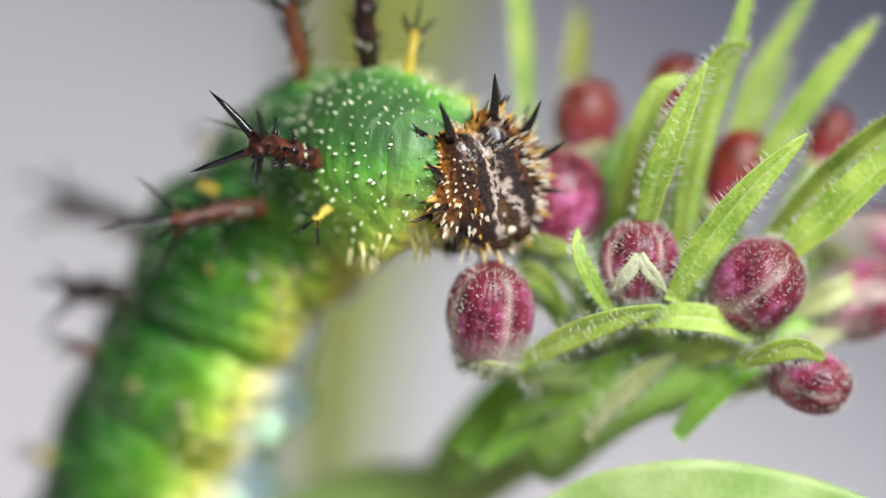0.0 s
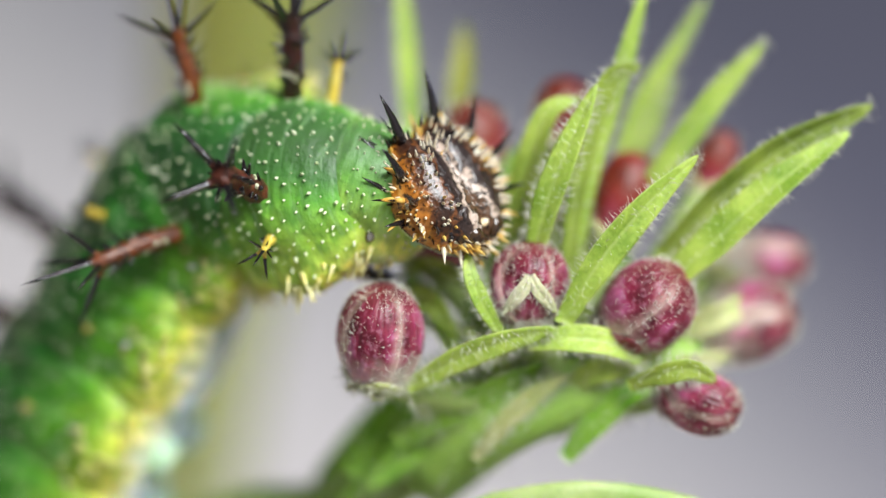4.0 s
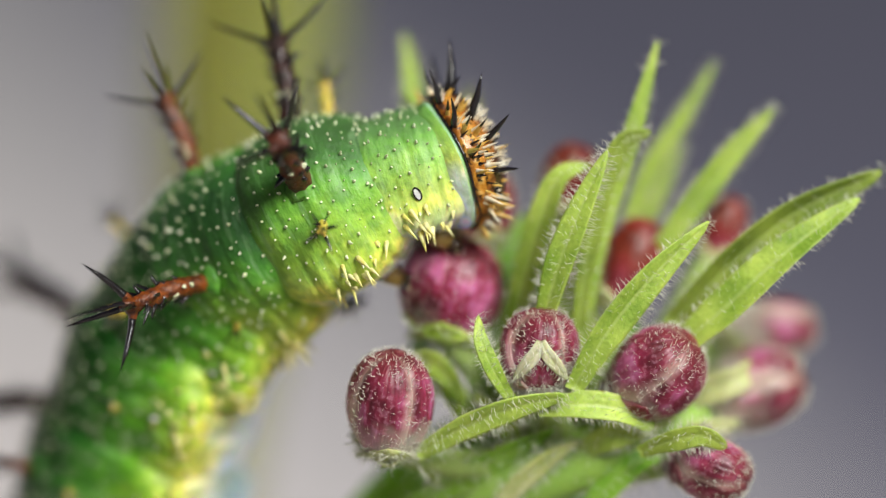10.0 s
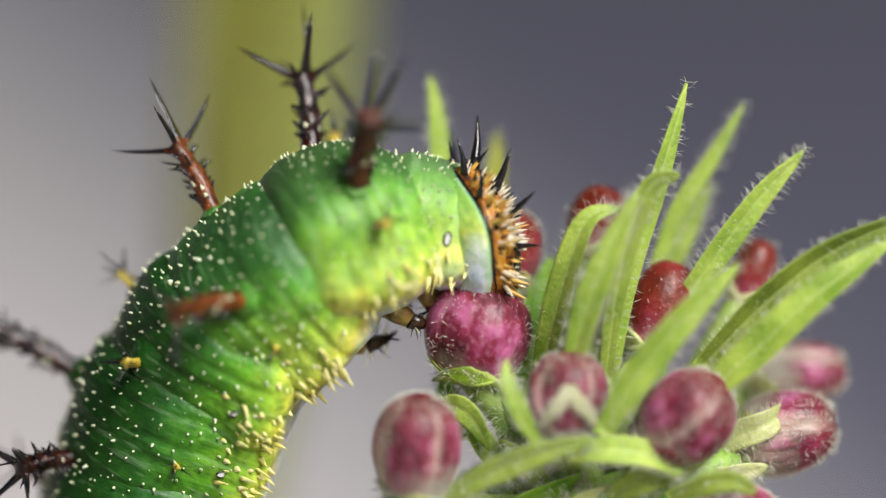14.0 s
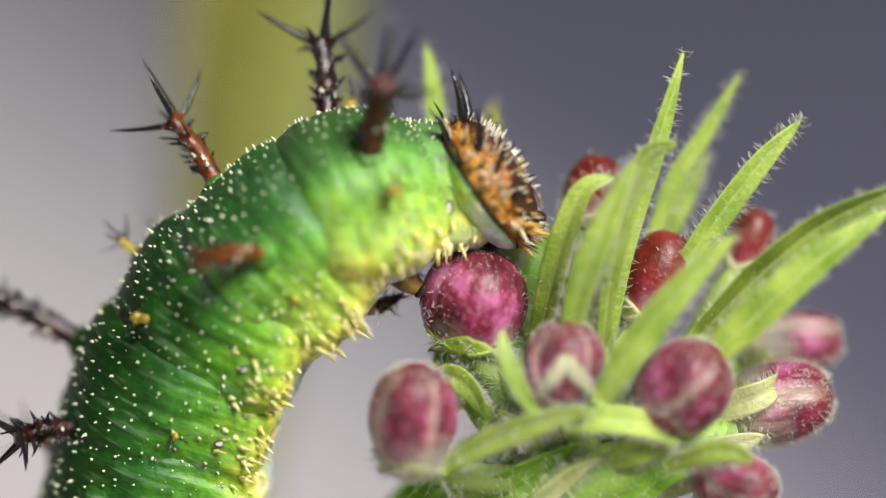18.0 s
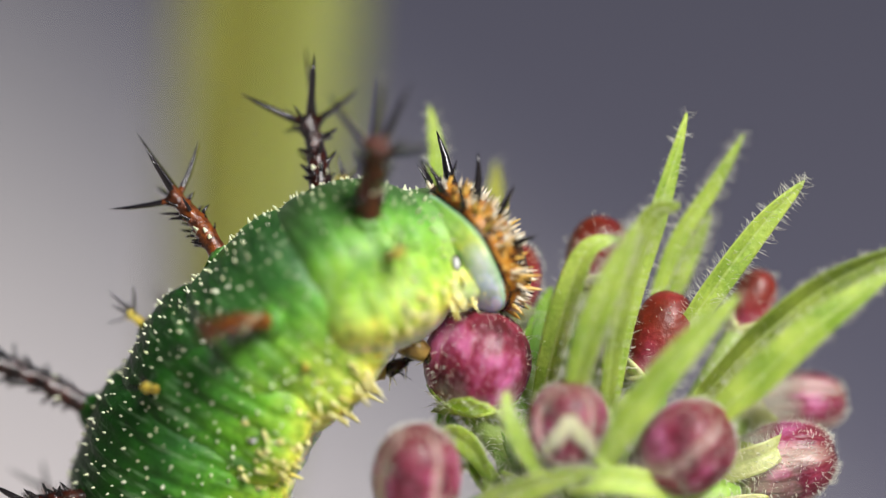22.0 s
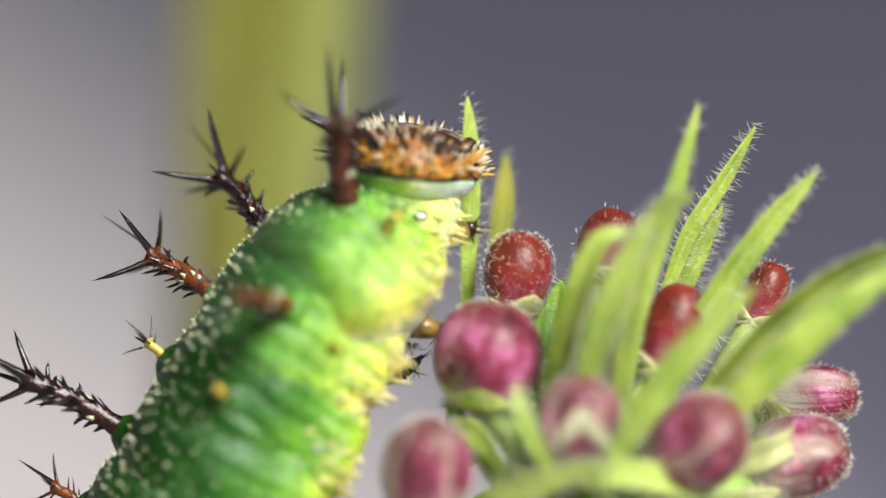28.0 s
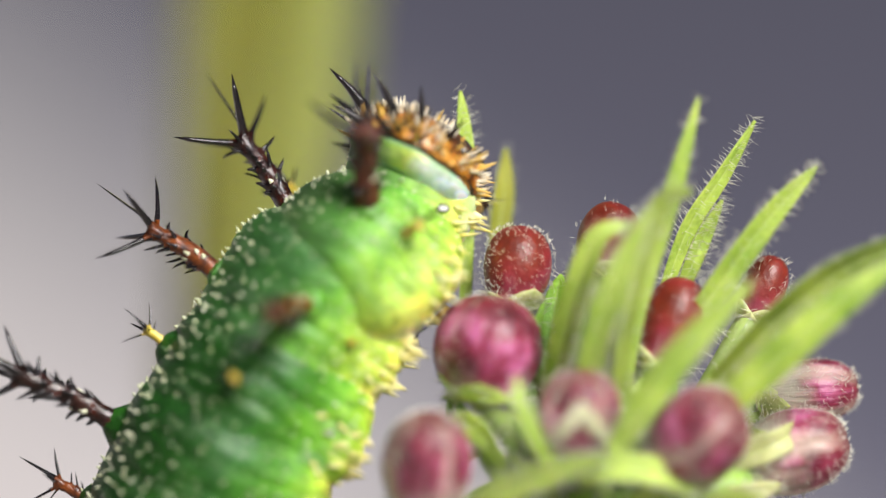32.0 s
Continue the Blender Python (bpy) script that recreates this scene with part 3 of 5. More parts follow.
    if hairs:
        bm = bmesh.new()
        for _ in range(hairs):
            a, v = random.uniform(0, math.tau), random.uniform(0.03, 0.93) ** 1.15
            e = egg(a, v)
            p = Vector((e.x * r, e.y * r, e.z * h)) * 1.04
            nrm = Vector((e.x / r, e.y / r, e.z / h)).normalized()
            go = (nrm * random.uniform(0.1, 0.9) + Vector((random.uniform(-1, 1), random.uniform(-1, 1), random.uniform(-0.5, 1.2))) * 0.8).normalized()
            if go.dot(nrm) < 0.1:
                go = (go + nrm * (0.2 - go.dot(nrm))).normalized()
            fuzz(bm, p, p + go * random.uniform(0.3, 1.0) * hair_length * MM, 0.0105 * MM)
        for _ in range(hairs // 2):  # longer wool round the foot
            a, v = random.uniform(0, math.tau), random.uniform(0.02, 0.26)
            e = egg(a, v)
            p = Vector((e.x * r, e.y * r, e.z * h)) * 1.03
            go = Vector((e.x * 0.8 + random.uniform(-0.7, 0.7), e.y * 0.8 + random.uniform(-0.7, 0.7), random.uniform(-0.5, 0.7))).normalized()
            fuzz(bm, p, p + go * random.uniform(0.25, 0.65) * MM, 0.0135 * MM)
        part("hair", bm, HAIR, ob, "fine white hairs on the bud", "stuff")
    return ob


def pedicel(plant, points, radii, material=None, hairs=60, label=""):
    bm = bmesh.new()
    origin = Vector(points[0])
    line = glide([p - origin for p in points], 14)
    rr = [(radii[0] + (radii[1] - radii[0]) * i / 13) / 60 * MM for i in range(14)]
    tube(bm, line, rr, 12)
    ob = part("stem", bm, material or STEM, plant, label)
    ob.location = origin - plant.location
    if hairs:
        bm = bmesh.new()
        for _ in range(hairs):
            i = random.randrange(13)
            a, c = across(line[i + 1] - line[i])
            t = random.uniform(0, math.tau)
            go = a * math.cos(t) + c * math.sin(t)
            p = line[i].lerp(line[i + 1], random.random()) + go * rr[i] * 0.97
            go = (go + (line[i + 1] - line[i]).normalized() * random.uniform(-0.6, 0.6)).normalized()
            fuzz(bm, p, p + go * random.uniform(0.25, 0.95) * MM, 0.0105 * MM)
        part("hair", bm, HAIR, ob, "white hairs on the stem", "stuff")
    return ob


def flowering_plant():
    plant = new("flowering_plant")
    root = Vector((-0.004, 0.010, GROUND_Z))
    plant.location = root
    tagged(plant, "hairy green plant with wine-red flower buds on a leafy head", "plant")
    heart = spot(1010, 800, 4.0)
    # the main stem down to the soil
    pedicel(plant, [root, root + Vector((-0.002, 0.0, 0.06)), spot(300, 1420, 10.0), spot(560, 1060, 8.0), spot(820, 890, 5.6), heart], (90, 58), hairs=200, label="thick hairy green main stem")
    pedicel(plant, [spot(760, 950, 5.0), spot(900, 860, 3.0), spot(1080, 790, 2.6), spot(1230, 740, 3.4)], (75, 40), LEAF_DARK, 140)

    def b(over, down, depth, ax, az, r, h, ay=0.0, **more):
        centre, axis = spot(over, down, depth), Vector((ax, ay, az)).normalized()
        ob = bud(plant, centre, axis, r, h, **more)
        foot = centre - axis * (h / 60 * MM * 0.93)
        pedicel(plant, [foot + axis * 0.1 * MM, foot.lerp(heart, 0.45) - Vector((0, 0, 0.0004)), heart], (26, 30), hairs=110)
        return ob

    # buds, from the front of the head to its back
    b(668, 716, 0.9, 0.03, 0.9, 76, 97, ay=-0.35, turn=0.9, hairs=1700, hair_length=0.22, sepal_reach=0.25, pale=SEPAL)
    b(933, 618, 0.9, 0.02, 0.95, 68, 72, ay=-0.25, turn=1.05, hairs=1200, hair_length=0.22, sepal_reach=0.75)
    b(1142, 660, 1.0, 0.55, 0.55, 80, 88, ay=-0.45, turn=0.3, hairs=1500, hair_length=0.22, petals=3, sepal_reach=0.35)
    b(1237, 830, 1.2, 0.75, -0.25, 58, 74, ay=-0.4, turn=0.0, petals=3, hairs=900, hair_length=0.2, sepal_reach=0.4)
    b(782, 512, 3.2, 0.12, 0.9, 94, 94, turn=0.9, hairs=800, petals=3, sepal_reach=0.28, hair_length=0.2, pale=LEAF, skin=PETAL_DEEP)
    b(1316, 690, 4.0, 0.80, 0.22, 76, 98, ay=-0.2, turn=0.4, hairs=1300, petals=4, sepal_reach=0.42, pale=SEPAL, skin=PETAL_PALE)
    b(1343, 586, 5.5, 0.90, 0.10, 58, 92, turn=1.4, hairs=900, petals=4, sepal_reach=0.40, pale=SEPAL, skin=PETAL_PALE)
    b(1104, 468, 3.7, 0.30, 0.9, 63, 86, red=True, hairs=240, hair_length=0.16, sepal_reach=0.3)
    b(1268, 406, 5.0, 0.35, 0.9, 44, 62, red=True, hairs=160, sepal_reach=0.3)
    b(995, 318, 4.8, 0.35, 0.9, 60, 66, red=True, hairs=120, sepal_reach=0.3)
    b(838, 368, 4.9, 0.10, 0.95, 67, 74, red=True, hairs=900, hair_length=0.16, sepal_reach=0.3)

    # leaves and bracts round the buds
    def lf(pts, w, **more):
        name = more.pop("name", "leaf")
        return leaf(plant, name, [spot(*p) for p in pts], w, **more)

    lf([(1010, 620, 3.0), (1040, 420, 2.4), (1100, 230, 2.1), (1145, 74, 2.2)], 25, twist=0.5, label="upright pointed yellow-green leaf")
    lf([(936, 590, 1.0), (962, 480, 0.4), (1002, 375, 0.1), (1052, 266, 0.1)], 31, twist=-0.3, hairs=240, hair_length=0.42, label="hairy pointed green leaf")
    lf([(1000, 600, 1.8), (1018, 450, 1.4), (1046, 325, 1.1), (1082, 250, 1.0), (1130, 234, 1.1)], 25, twist=0.3, hairs=110, material=LEAF_OLIVE, tip=0.3, label="olive leaf with a hooked tip")
    lf([(880, 660, 3.6), (905, 520, 2.6), (938, 390, 1.9), (972, 312, 1.6), (1028, 293, 1.7)], 30, twist=-0.5, hairs=70, material=LEAF)
    lf([(1075, 470, 5.0), (1130, 310, 4.7), (1196, 205, 4.6), (1252, 112, 4.7)], 20, twist=0.5, hairs=150, hair_length=0.4)
    lf([(1105, 460, 5.4), (1140, 370, 5.2), (1168, 305, 5.2), (1196, 250, 5.2)], 19, twist=0.4, hairs=170, hair_length=0.42)
    lf([(1110, 500, 3.4), (1190, 390, 3.0), (1280, 270, 2.9), (1354, 192, 3.0)], 28, twist=0.3, hairs=200, hair_length=0.36)
    lf([(1150, 640, 1.2), (1252, 552, 0.6), (1368, 447, 0.3), (1500, 352, 0.6)], 39, twist=-0.35, fold=0.45, tip=0.2, hairs=200, hair_length=0.3, label="broad folded yellow-green leaf")
    lf([(1170, 575, 2.2), (1275, 470, 1.5), (1392, 376, 1.1), (1540, 303, 1.1)], 44, twist=0.45, fold=0.5, hairs=160, hair_length=0.3, material=LEAF_OLIVE, tip=0.2, label="olive leaf folded behind a paler one")
    lf([(990, 690, 0.4), (1050, 590, -0.2), (1135, 485, -0.4), (1230, 392, -0.2)], 35, twist=0.35, hairs=200, hair_length=0.36)
    lf([(885, 715, 0.6), (850, 660, 0.1), (826, 605, 0.0), (822, 560, 0.3)], 19, twist=0.4, hairs=110, hair_length=0.34, name="bract")
    lf([(715, 805, 1.2), (800, 755, 0.5), (890, 720, 0.1), (975, 700, 0.1)], 30, twist=0.6, hairs=200, hair_length=0.42, tip=0.3)
    lf([(930, 725, 0.5), (1010, 718, 0.3), (1080, 728, 0.5), (1135, 758, 0.9)], 31, twist=-0.4, hairs=130, hair_length=0.34, tip=0.4)
    lf([(1110, 800, 0.8), (1170, 780, 0.2), (1220, 772, 0.1), (1262, 792, 0.4)], 24, twist=0.3, hairs=110, hair_length=0.4, tip=0.4, name="bract", material=LEAF_OLIVE)
    swaying = lf([(735, 430, 6.0), (724, 260, 5.9), (716, 150, 5.8), (704, 62, 5.8)], 23, twist=0.5, hairs=110, hair_length=0.4, label="slender hairy leaf that sways as it is brushed")
    lf([(806, 420, 7.4), (814, 300, 7.4), (822, 230, 7.4), (825, 160, 7.4)], 24, twist=0.3, hairs=30, material=LEAF_YELLOW)
    lf([(770, 640, 4.2), (800, 610, 3.4), (838, 560, 3.0), (880, 430, 4.2)], 26, twist=0.5, hairs=60, material=LEAF_DARK, name="bract")
    lf([(860, 640, 4.4), (890, 520, 4.4), (905, 430, 4.8), (915, 380, 5.0)], 30, twist=-0.4, hairs=60, material=LEAF_DARK)
    lf([(960, 690, 3.2), (985, 590, 3.2), (1000, 500, 3.4), (1010, 430, 3.8)], 32, twist=0.5, hairs=40, material=LEAF)
    lf([(700, 660, 3.4), (735, 640, 2.6), (770, 665, 2.0), (800, 720, 2.0)], 26, twist=0.2, hairs=70, name="bract", material=LEAF)
    lf([(1010, 800, 1.8), (1060, 770, 1.2), (1140, 735, 1.4), (1220, 690, 2.6)], 34, twist=0.5, hairs=110, material=LEAF)
    lf([(1200, 720, 3.0), (1240, 690, 2.6), (1290, 670, 2.6), (1330, 640, 3.4)], 32, twist=0.3, hairs=110, tip=0.3, material=SEPAL, name="bract")
    for flip in (-1, 1):  # pale calyx lobes that spread over the middle bud
        lf([(933 + flip * 1, 604, -0.26), (933 + flip * 12, 628, -0.27), (933 + flip * 30, 650, -0.12), (933 + flip * 48, 672, 0.2)], 15, twist=0.2 * flip, hairs=60, hair_length=0.25, material=CALYX, name="sepal")
    # short bracts and leaf feet that fill the head between the buds
    for foot, tip, depth, w, twist, mat in (
        ((840, 770), (752, 640), 2.4, 27, 0.5, LEAF), ((850, 760), (800, 610), 3.0, 26, -0.4, STEM), ((880, 740), (866, 600), 3.2, 28, 0.3, LEAF),
        ((960, 740), (990, 560), 3.6, 30, -0.3, STEM), ((1010, 740), (1050, 560), 3.4, 30, 0.4, LEAF), ((1050, 730), (1110, 560), 3.8, 28, -0.5, LEAF_DARK),
        ((1090, 760), (1210, 610), 3.4, 30, 0.3, LEAF), ((1120, 790), (1290, 745), 2.6, 28, 0.4, SEPAL), ((780, 840), (700, 800), 2.4, 36, 0.4, LEAF),
        ((900, 790), (820, 700), 2.0, 24, -0.5, LEAF), ((880, 640), (852, 455), 5.6, 34, 0.2, LEAF_DARK), ((960, 620), (950, 430), 6.0, 34, -0.3, LEAF_DARK),
        ((1040, 600), (1060, 440), 5.8, 32, 0.3, LEAF), ((760, 700), (720, 590), 4.4, 30, 0.2, LEAF_DARK)):
        mid = ((foot[0] + tip[0]) / 2 + 10 * math.sin(foot[0]), (foot[1] + tip[1]) / 2)
        lf([(*foot, depth + 0.6), (*mid, depth), (*tip, depth + 0.2)], w, twist=twist, hairs=90, hair_length=0.45, material=mat, name="bract", steps=14)
    # lower leaves, mostly under the head
    lf([(1060, 740, 6.5), (900, 790, 6.8), (740, 850, 7.2), (560, 980, 8.0)], 95, twist=-0.2, hairs=0, material=LEAF_DARK, fold=0.3)
    lf([(1250, 760, 5.5), (1080, 815, 5.8), (900, 865, 6.2), (760, 940, 6.8)], 60, twist=0.4, hairs=0, material=LEAF, fold=0.3)
    lf([(900, 640, 5.2), (880, 560, 5.6), (850, 500, 6.0), (800, 440, 6.4)], 40, twist=0.4, hairs=0, material=LEAF_DARK)
    lf([(1120, 760, 5.0), (960, 815, 4.6), (800, 880, 4.6), (600, 1010, 5.0)], 72, twist=0.5, hairs=120, material=LEAF_DARK, fold=0.6)
    lf([(1010, 770, 4.0), (880, 810, 3.4), (760, 880, 3.4), (640, 990, 4.0)], 58, twist=-0.5, hairs=120, material=LEAF_DARK, fold=0.5)
    lf([(1190, 790, 4.4), (1080, 835, 3.6), (960, 868, 3.6), (840, 920, 4.0)], 44, twist=0.3, hairs=120, material=LEAF_DARK, fold=0.5)
    lf([(840, 930, 2.6), (890, 865, 1.9), (945, 815, 1.5), (1000, 782, 1.4)], 22, twist=0.4, hairs=140, hair_length=0.45, material=SEPAL, name="bract")
    lf([(700, 900, 3.2), (790, 850, 2.6), (880, 800, 2.0), (960, 760, 1.6)], 34, twist=0.8, hairs=140, hair_length=0.45, material=LEAF_DARK)
    lf([(1000, 930, 2.6), (1050, 870, 2.0), (1110, 820, 1.7), (1180, 800, 1.6)], 30, twist=-0.5, hairs=140, hair_length=0.45, material=LEAF_DARK)
    lf([(620, 960, 4.4), (680, 880, 4.0), (760, 810, 3.6), (850, 760, 3.2)], 44, twist=0.6, hairs=80, hair_length=0.45, material=LEAF_DARK)
    lf([(600, 1190, 3.0), (860, 1098, 1.2), (1160, 1075, 0.8), (1500, 1140, 1.4)], 122, twist=-0.25, hairs=90, fold=0.25, wave=0.09, material=LEAF_PALE, base=0.2, label="broad pale green leaf with a toothed edge")
    return swaying


far_stalk()
swaying_leaf = flowering_plant()


# ---------------------------------------------------------------- caterpillar
CATERPILLAR = Vector((-12.0, 7.0, -12.0)) * MM
caterpillar = new("caterpillar")
caterpillar.location = CATERPILLAR
tagged(caterpillar, "green spiny caterpillar with an orange-brown horned head, feeding on buds", "caterpillar")


def at(x, y, z, rx, ry, rz):
    """A pose in the caterpillar's space, in mm and degrees."""
    return pose(x * MM, y * MM, z * MM, rx, ry, rz)


def girth(angle, fold=0.13, s=0.0):
    """How far the skin lies from the axis at that angle from the back, as a share of the radius."""
    a = abs(angle)
    ventral = 0.16 * max(0.0, (a - 2.35) / 0.8) ** 1.2
    return 1.0 + fold * (0.55 + 0.95 * math.exp(-(s / 0.42) ** 2)) * math.exp(-((a - 1.95) / 0.27) ** 2) + 0.06 * max(0.0, min(1.0, (a - 1.6) / 0.4)) - ventral - 0.03 * math.exp(-((a - 1.45) / 0.2) ** 2)


NECK_SIDE = 2.7  # radius of the segment that narrows towards the neck


def wall(radius, half, s, angle, seed=0.0, fold=0.11):
    """A point of the skin: s from -1 (rear) to 1 (front). Fine folds run round it."""
    front = max(0.0, s) if radius == NECK_SIDE else 0.0
    r = radius * max(0.0, 1 - abs(s) ** (2.0 if front else 4.2)) ** 0.5 * (1 - 0.22 * front * max(0.0, math.cos(angle)))
    x = s * half * 2.0
    n = Vector((x * 0.9, math.cos(angle) * 1.6, math.sin(angle) * 1.6 + seed))
    beat = (x / 0.72 + 0.42 * noise.noise(n * 0.8) + seed) % 1.0 - 0.5
    deep = 0.5 + 0.9 * max(0.0, noise.noise(n * 1.1 + Vector((seed, 3, 1))) + 0.25)
    crease = -0.030 * deep * math.exp(-(beat / 0.13) ** 2) * (1 - 0.6 * math.exp(-(angle / 0.5) ** 2))
    r *= girth(angle, fold, s) * (1 + crease + 0.024 * noise.noise(n * 1.1) + 0.008 * noise.noise(n * 3.7))
    return Vector((x, math.sin(angle) * r, math.cos(angle) * r)) * MM


def segment(name, label, radius, half, seed, fold=0.11, dots=95, fringe=26, material=None):
    bm = bmesh.new()
    nu, nv = 74, 80
    rings = []
    for i in range(1, nu):
        s = -math.cos(math.pi * i / nu) if i not in (0, nu) else 0
        s = max(-0.985, min(0.985, s))
        rings.append([bm.verts.new(wall(radius, half, s, k / nv * math.tau - math.pi, seed, fold)) for k in range(nv)])
    for lo, hi in zip(rings, rings[1:]):
        for k in range(nv):
            bm.faces.new((lo[k], hi[k], hi[(k + 1) % nv], lo[(k + 1) % nv]))
    bm.faces.new(rings[0])
    bm.faces.new(rings[-1][::-1])
    ob = part(name, bm, material or SKIN, caterpillar, label)
    rng = random.Random(int(seed * 10) + 5)
    bm = bmesh.new()
    # pale warts in uneven rows round the segment
    count = dots // 7
    for row in (-0.52, -0.39, -0.26, -0.13, 0.0, 0.13, 0.26, 0.39, 0.52, 0.64, 0.76):
        for k in range(count):
            a = (k + rng.uniform(0.1, 0.9)) / count * 3.7 - 1.85
            s = row + rng.uniform(-0.05, 0.05)
            p = wall(radius, half, s, a, seed, fold)
            nrm = Vector((s * 0.4, math.sin(a), math.cos(a))).normalized()
            w = rng.choice((0.026, 0.034, 0.042, 0.054)) * rng.uniform(0.85, 1.2) * MM
            h = rng.uniform(1.8, 3.6) * w
            lean = Vector((rng.uniform(-0.3, 0.5), 0, 0))
            tube(bm, [p - nrm * 0.05 * MM, p + nrm * h * 0.35, p + (nrm + lean).normalized() * h * 0.8, p + (nrm + lean).normalized() * h], [w, w * 0.82, w * 0.42, w * 0.12], 7)
    part("stippling", bm, BRISTLE, ob, "small pale yellow warts", "stuff")
    bm = bmesh.new()
    for side in (-1, 1):
        for k in range(int(fringe * 0.7)):
            a = side * rng.gauss(1.95, 0.14)
            s = rng.gauss(0.0, 0.24)
            p = wall(radius, half, s, a, seed, fold)
            nrm = Vector((rng.uniform(-0.3, 0.6), math.sin(a), math.cos(a) - rng.uniform(0.0, 0.5))).normalized()
            thorn(bm, p - nrm * 0.05 * MM, p + nrm * rng.choice((0.16, 0.26, 0.40, 0.55)) * rng.uniform(0.8, 1.25) * MM, rng.uniform(0.06, 0.11) * MM, 7)
    part("fringe", bm, FRINGE, ob, "yellow spiky fringe along the side", "stuff")
    return ob


def grow(bm, quad, tip, slot, bend, slim=1.0):
    """Draws a skin patch out into a curved thorn that ends in a point."""
    mid = sum((v.co for v in quad.verts), Vector()) / 4
    corners = list(quad.verts)
    bm.faces.remove(quad)
    ring, length = corners, (tip - mid).length
    for share_of, girth_of in ((0.10, 0.92), (0.35, 0.74), (0.68, 0.56)):
        place = mid.lerp(tip, share_of) + bend * (4 * share_of * (1 - share_of)) * length
        nxt = [bm.verts.new(place + (v.co - mid) * girth_of * slim - (tip - mid).normalized() * ((v.co - mid).dot((tip - mid).normalized())) * girth_of * slim) for v in corners]
        for k in range(4):
            bm.faces.new((ring[k], ring[(k + 1) % 4], nxt[(k + 1) % 4], nxt[k])).material_index = slot if share_of > 0.2 else 0
        ring = nxt
    end = bm.verts.new(tip)
    for k in range(4):
        bm.faces.new((ring[k], ring[(k + 1) % 4], end)).material_index = slot


def spine_data(length, trunk_radius, trunk, seed, prongs, spikes, prong_length):
    """An upright branched spine along z: a knobbly trunk drawn out into long prongs at its end and short thorns along it."""
    rng = random.Random(seed)
    bm = bmesh.new()
    n, sides = 13, 8
    line = [Vector((0.05 * length * math.sin(i / (n - 1) * 2.4), 0.03 * length * math.sin(i / (n - 1) * 3.3), length * i / (n - 1))) * MM for i in range(n)]
    line[0] = Vector((0, 0, -0.35 * MM))
    rings = []
    for i, p in enumerate(line):
        v = i / (n - 1)
        r = trunk_radius * MM * (1.18 - 0.38 * v + 0.16 * math.exp(-((v - 0.93) / 0.08) ** 2) + rng.uniform(-0.06, 0.06))
        rings.append([bm.verts.new(p + Vector((math.cos(k / sides * math.tau), math.sin(k / sides * math.tau), 0)) * r * rng.uniform(0.93, 1.07)) for k in range(sides)])
    quads = [[bm.faces.new((lo[k], lo[(k + 1) % sides], hi[(k + 1) % sides], hi[k])) for k in range(sides)] for lo, hi in zip(rings, rings[1:])]
    bm.faces.new(rings[0][::-1])
    top = bm.verts.new(line[-1] + Vector((0, 0, 0.10 * MM)))
    for k in range(sides):
        bm.faces.new((rings[-1][k], rings[-1][(k + 1) % sides], top))
    taken = set()
    for k in range(prongs):
        side = 0 if k == 0 else (2 * k - 1) % sides
        a = (side + 0.5) / sides * math.tau
        up = (6.0, 0.6, 0.75, 0.5, 0.85)[k % 5]
        go = Vector((math.cos(a), math.sin(a), up)).normalized()
        grow(bm, quads[-1][side], line[-1] + go * prong_length * 1.3 * (1.1 if k == 0 else rng.uniform(0.8, 1.0)) * MM, 1, Vector((0, 0, rng.uniform(-0.05, 0.04))))
        taken.add((n - 2, side))
    made = 0
    while made < spikes:
        i, side = rng.randrange(2, n - 2), rng.randrange(sides)
        if (i, side) in taken:
            continue
        taken.add((i, side))
        a = (side + 0.5) / sides * math.tau
        go = Vector((math.cos(a), math.sin(a), rng.uniform(0.1, 0.9))).normalized()
        base = line[i].lerp(line[i + 1], 0.5)
        reach = (trunk_radius + rng.uniform(0.3, 0.8) * (0.6 + 0.4 * i / n)) * min(1.0, length / 1.4)
        pale = i < 5 and rng.random() < 0.45  # short cream bristles near the foot
        grow(bm, quads[i][side], base + go * (trunk_radius + 0.15 if pale else reach) * MM, 2 if pale else 1, Vector((0, 0, rng.uniform(-0.08, 0.12))), 0.62)
        made += 1
    return finish(bm, "spine", [trunk, BLACK, BRISTLE])


def mount(radius, angle, s=0.0, lean=0.0, fold=0.11, half=1.4, spin=0.0):
    """The pose of a thing that stands on the skin at that angle from the back (negative: the near side)."""
    p = wall(radius, half, s, angle, 0.0, fold)
    out = Vector((lean, math.sin(angle), math.cos(angle)))
    return Matrix.Translation(p - out.normalized() * 0.06 * MM) @ out.to_track_quat("Z", "X").to_matrix().to_4x4() @ Matrix.Rotation(spin, 4, "Z")


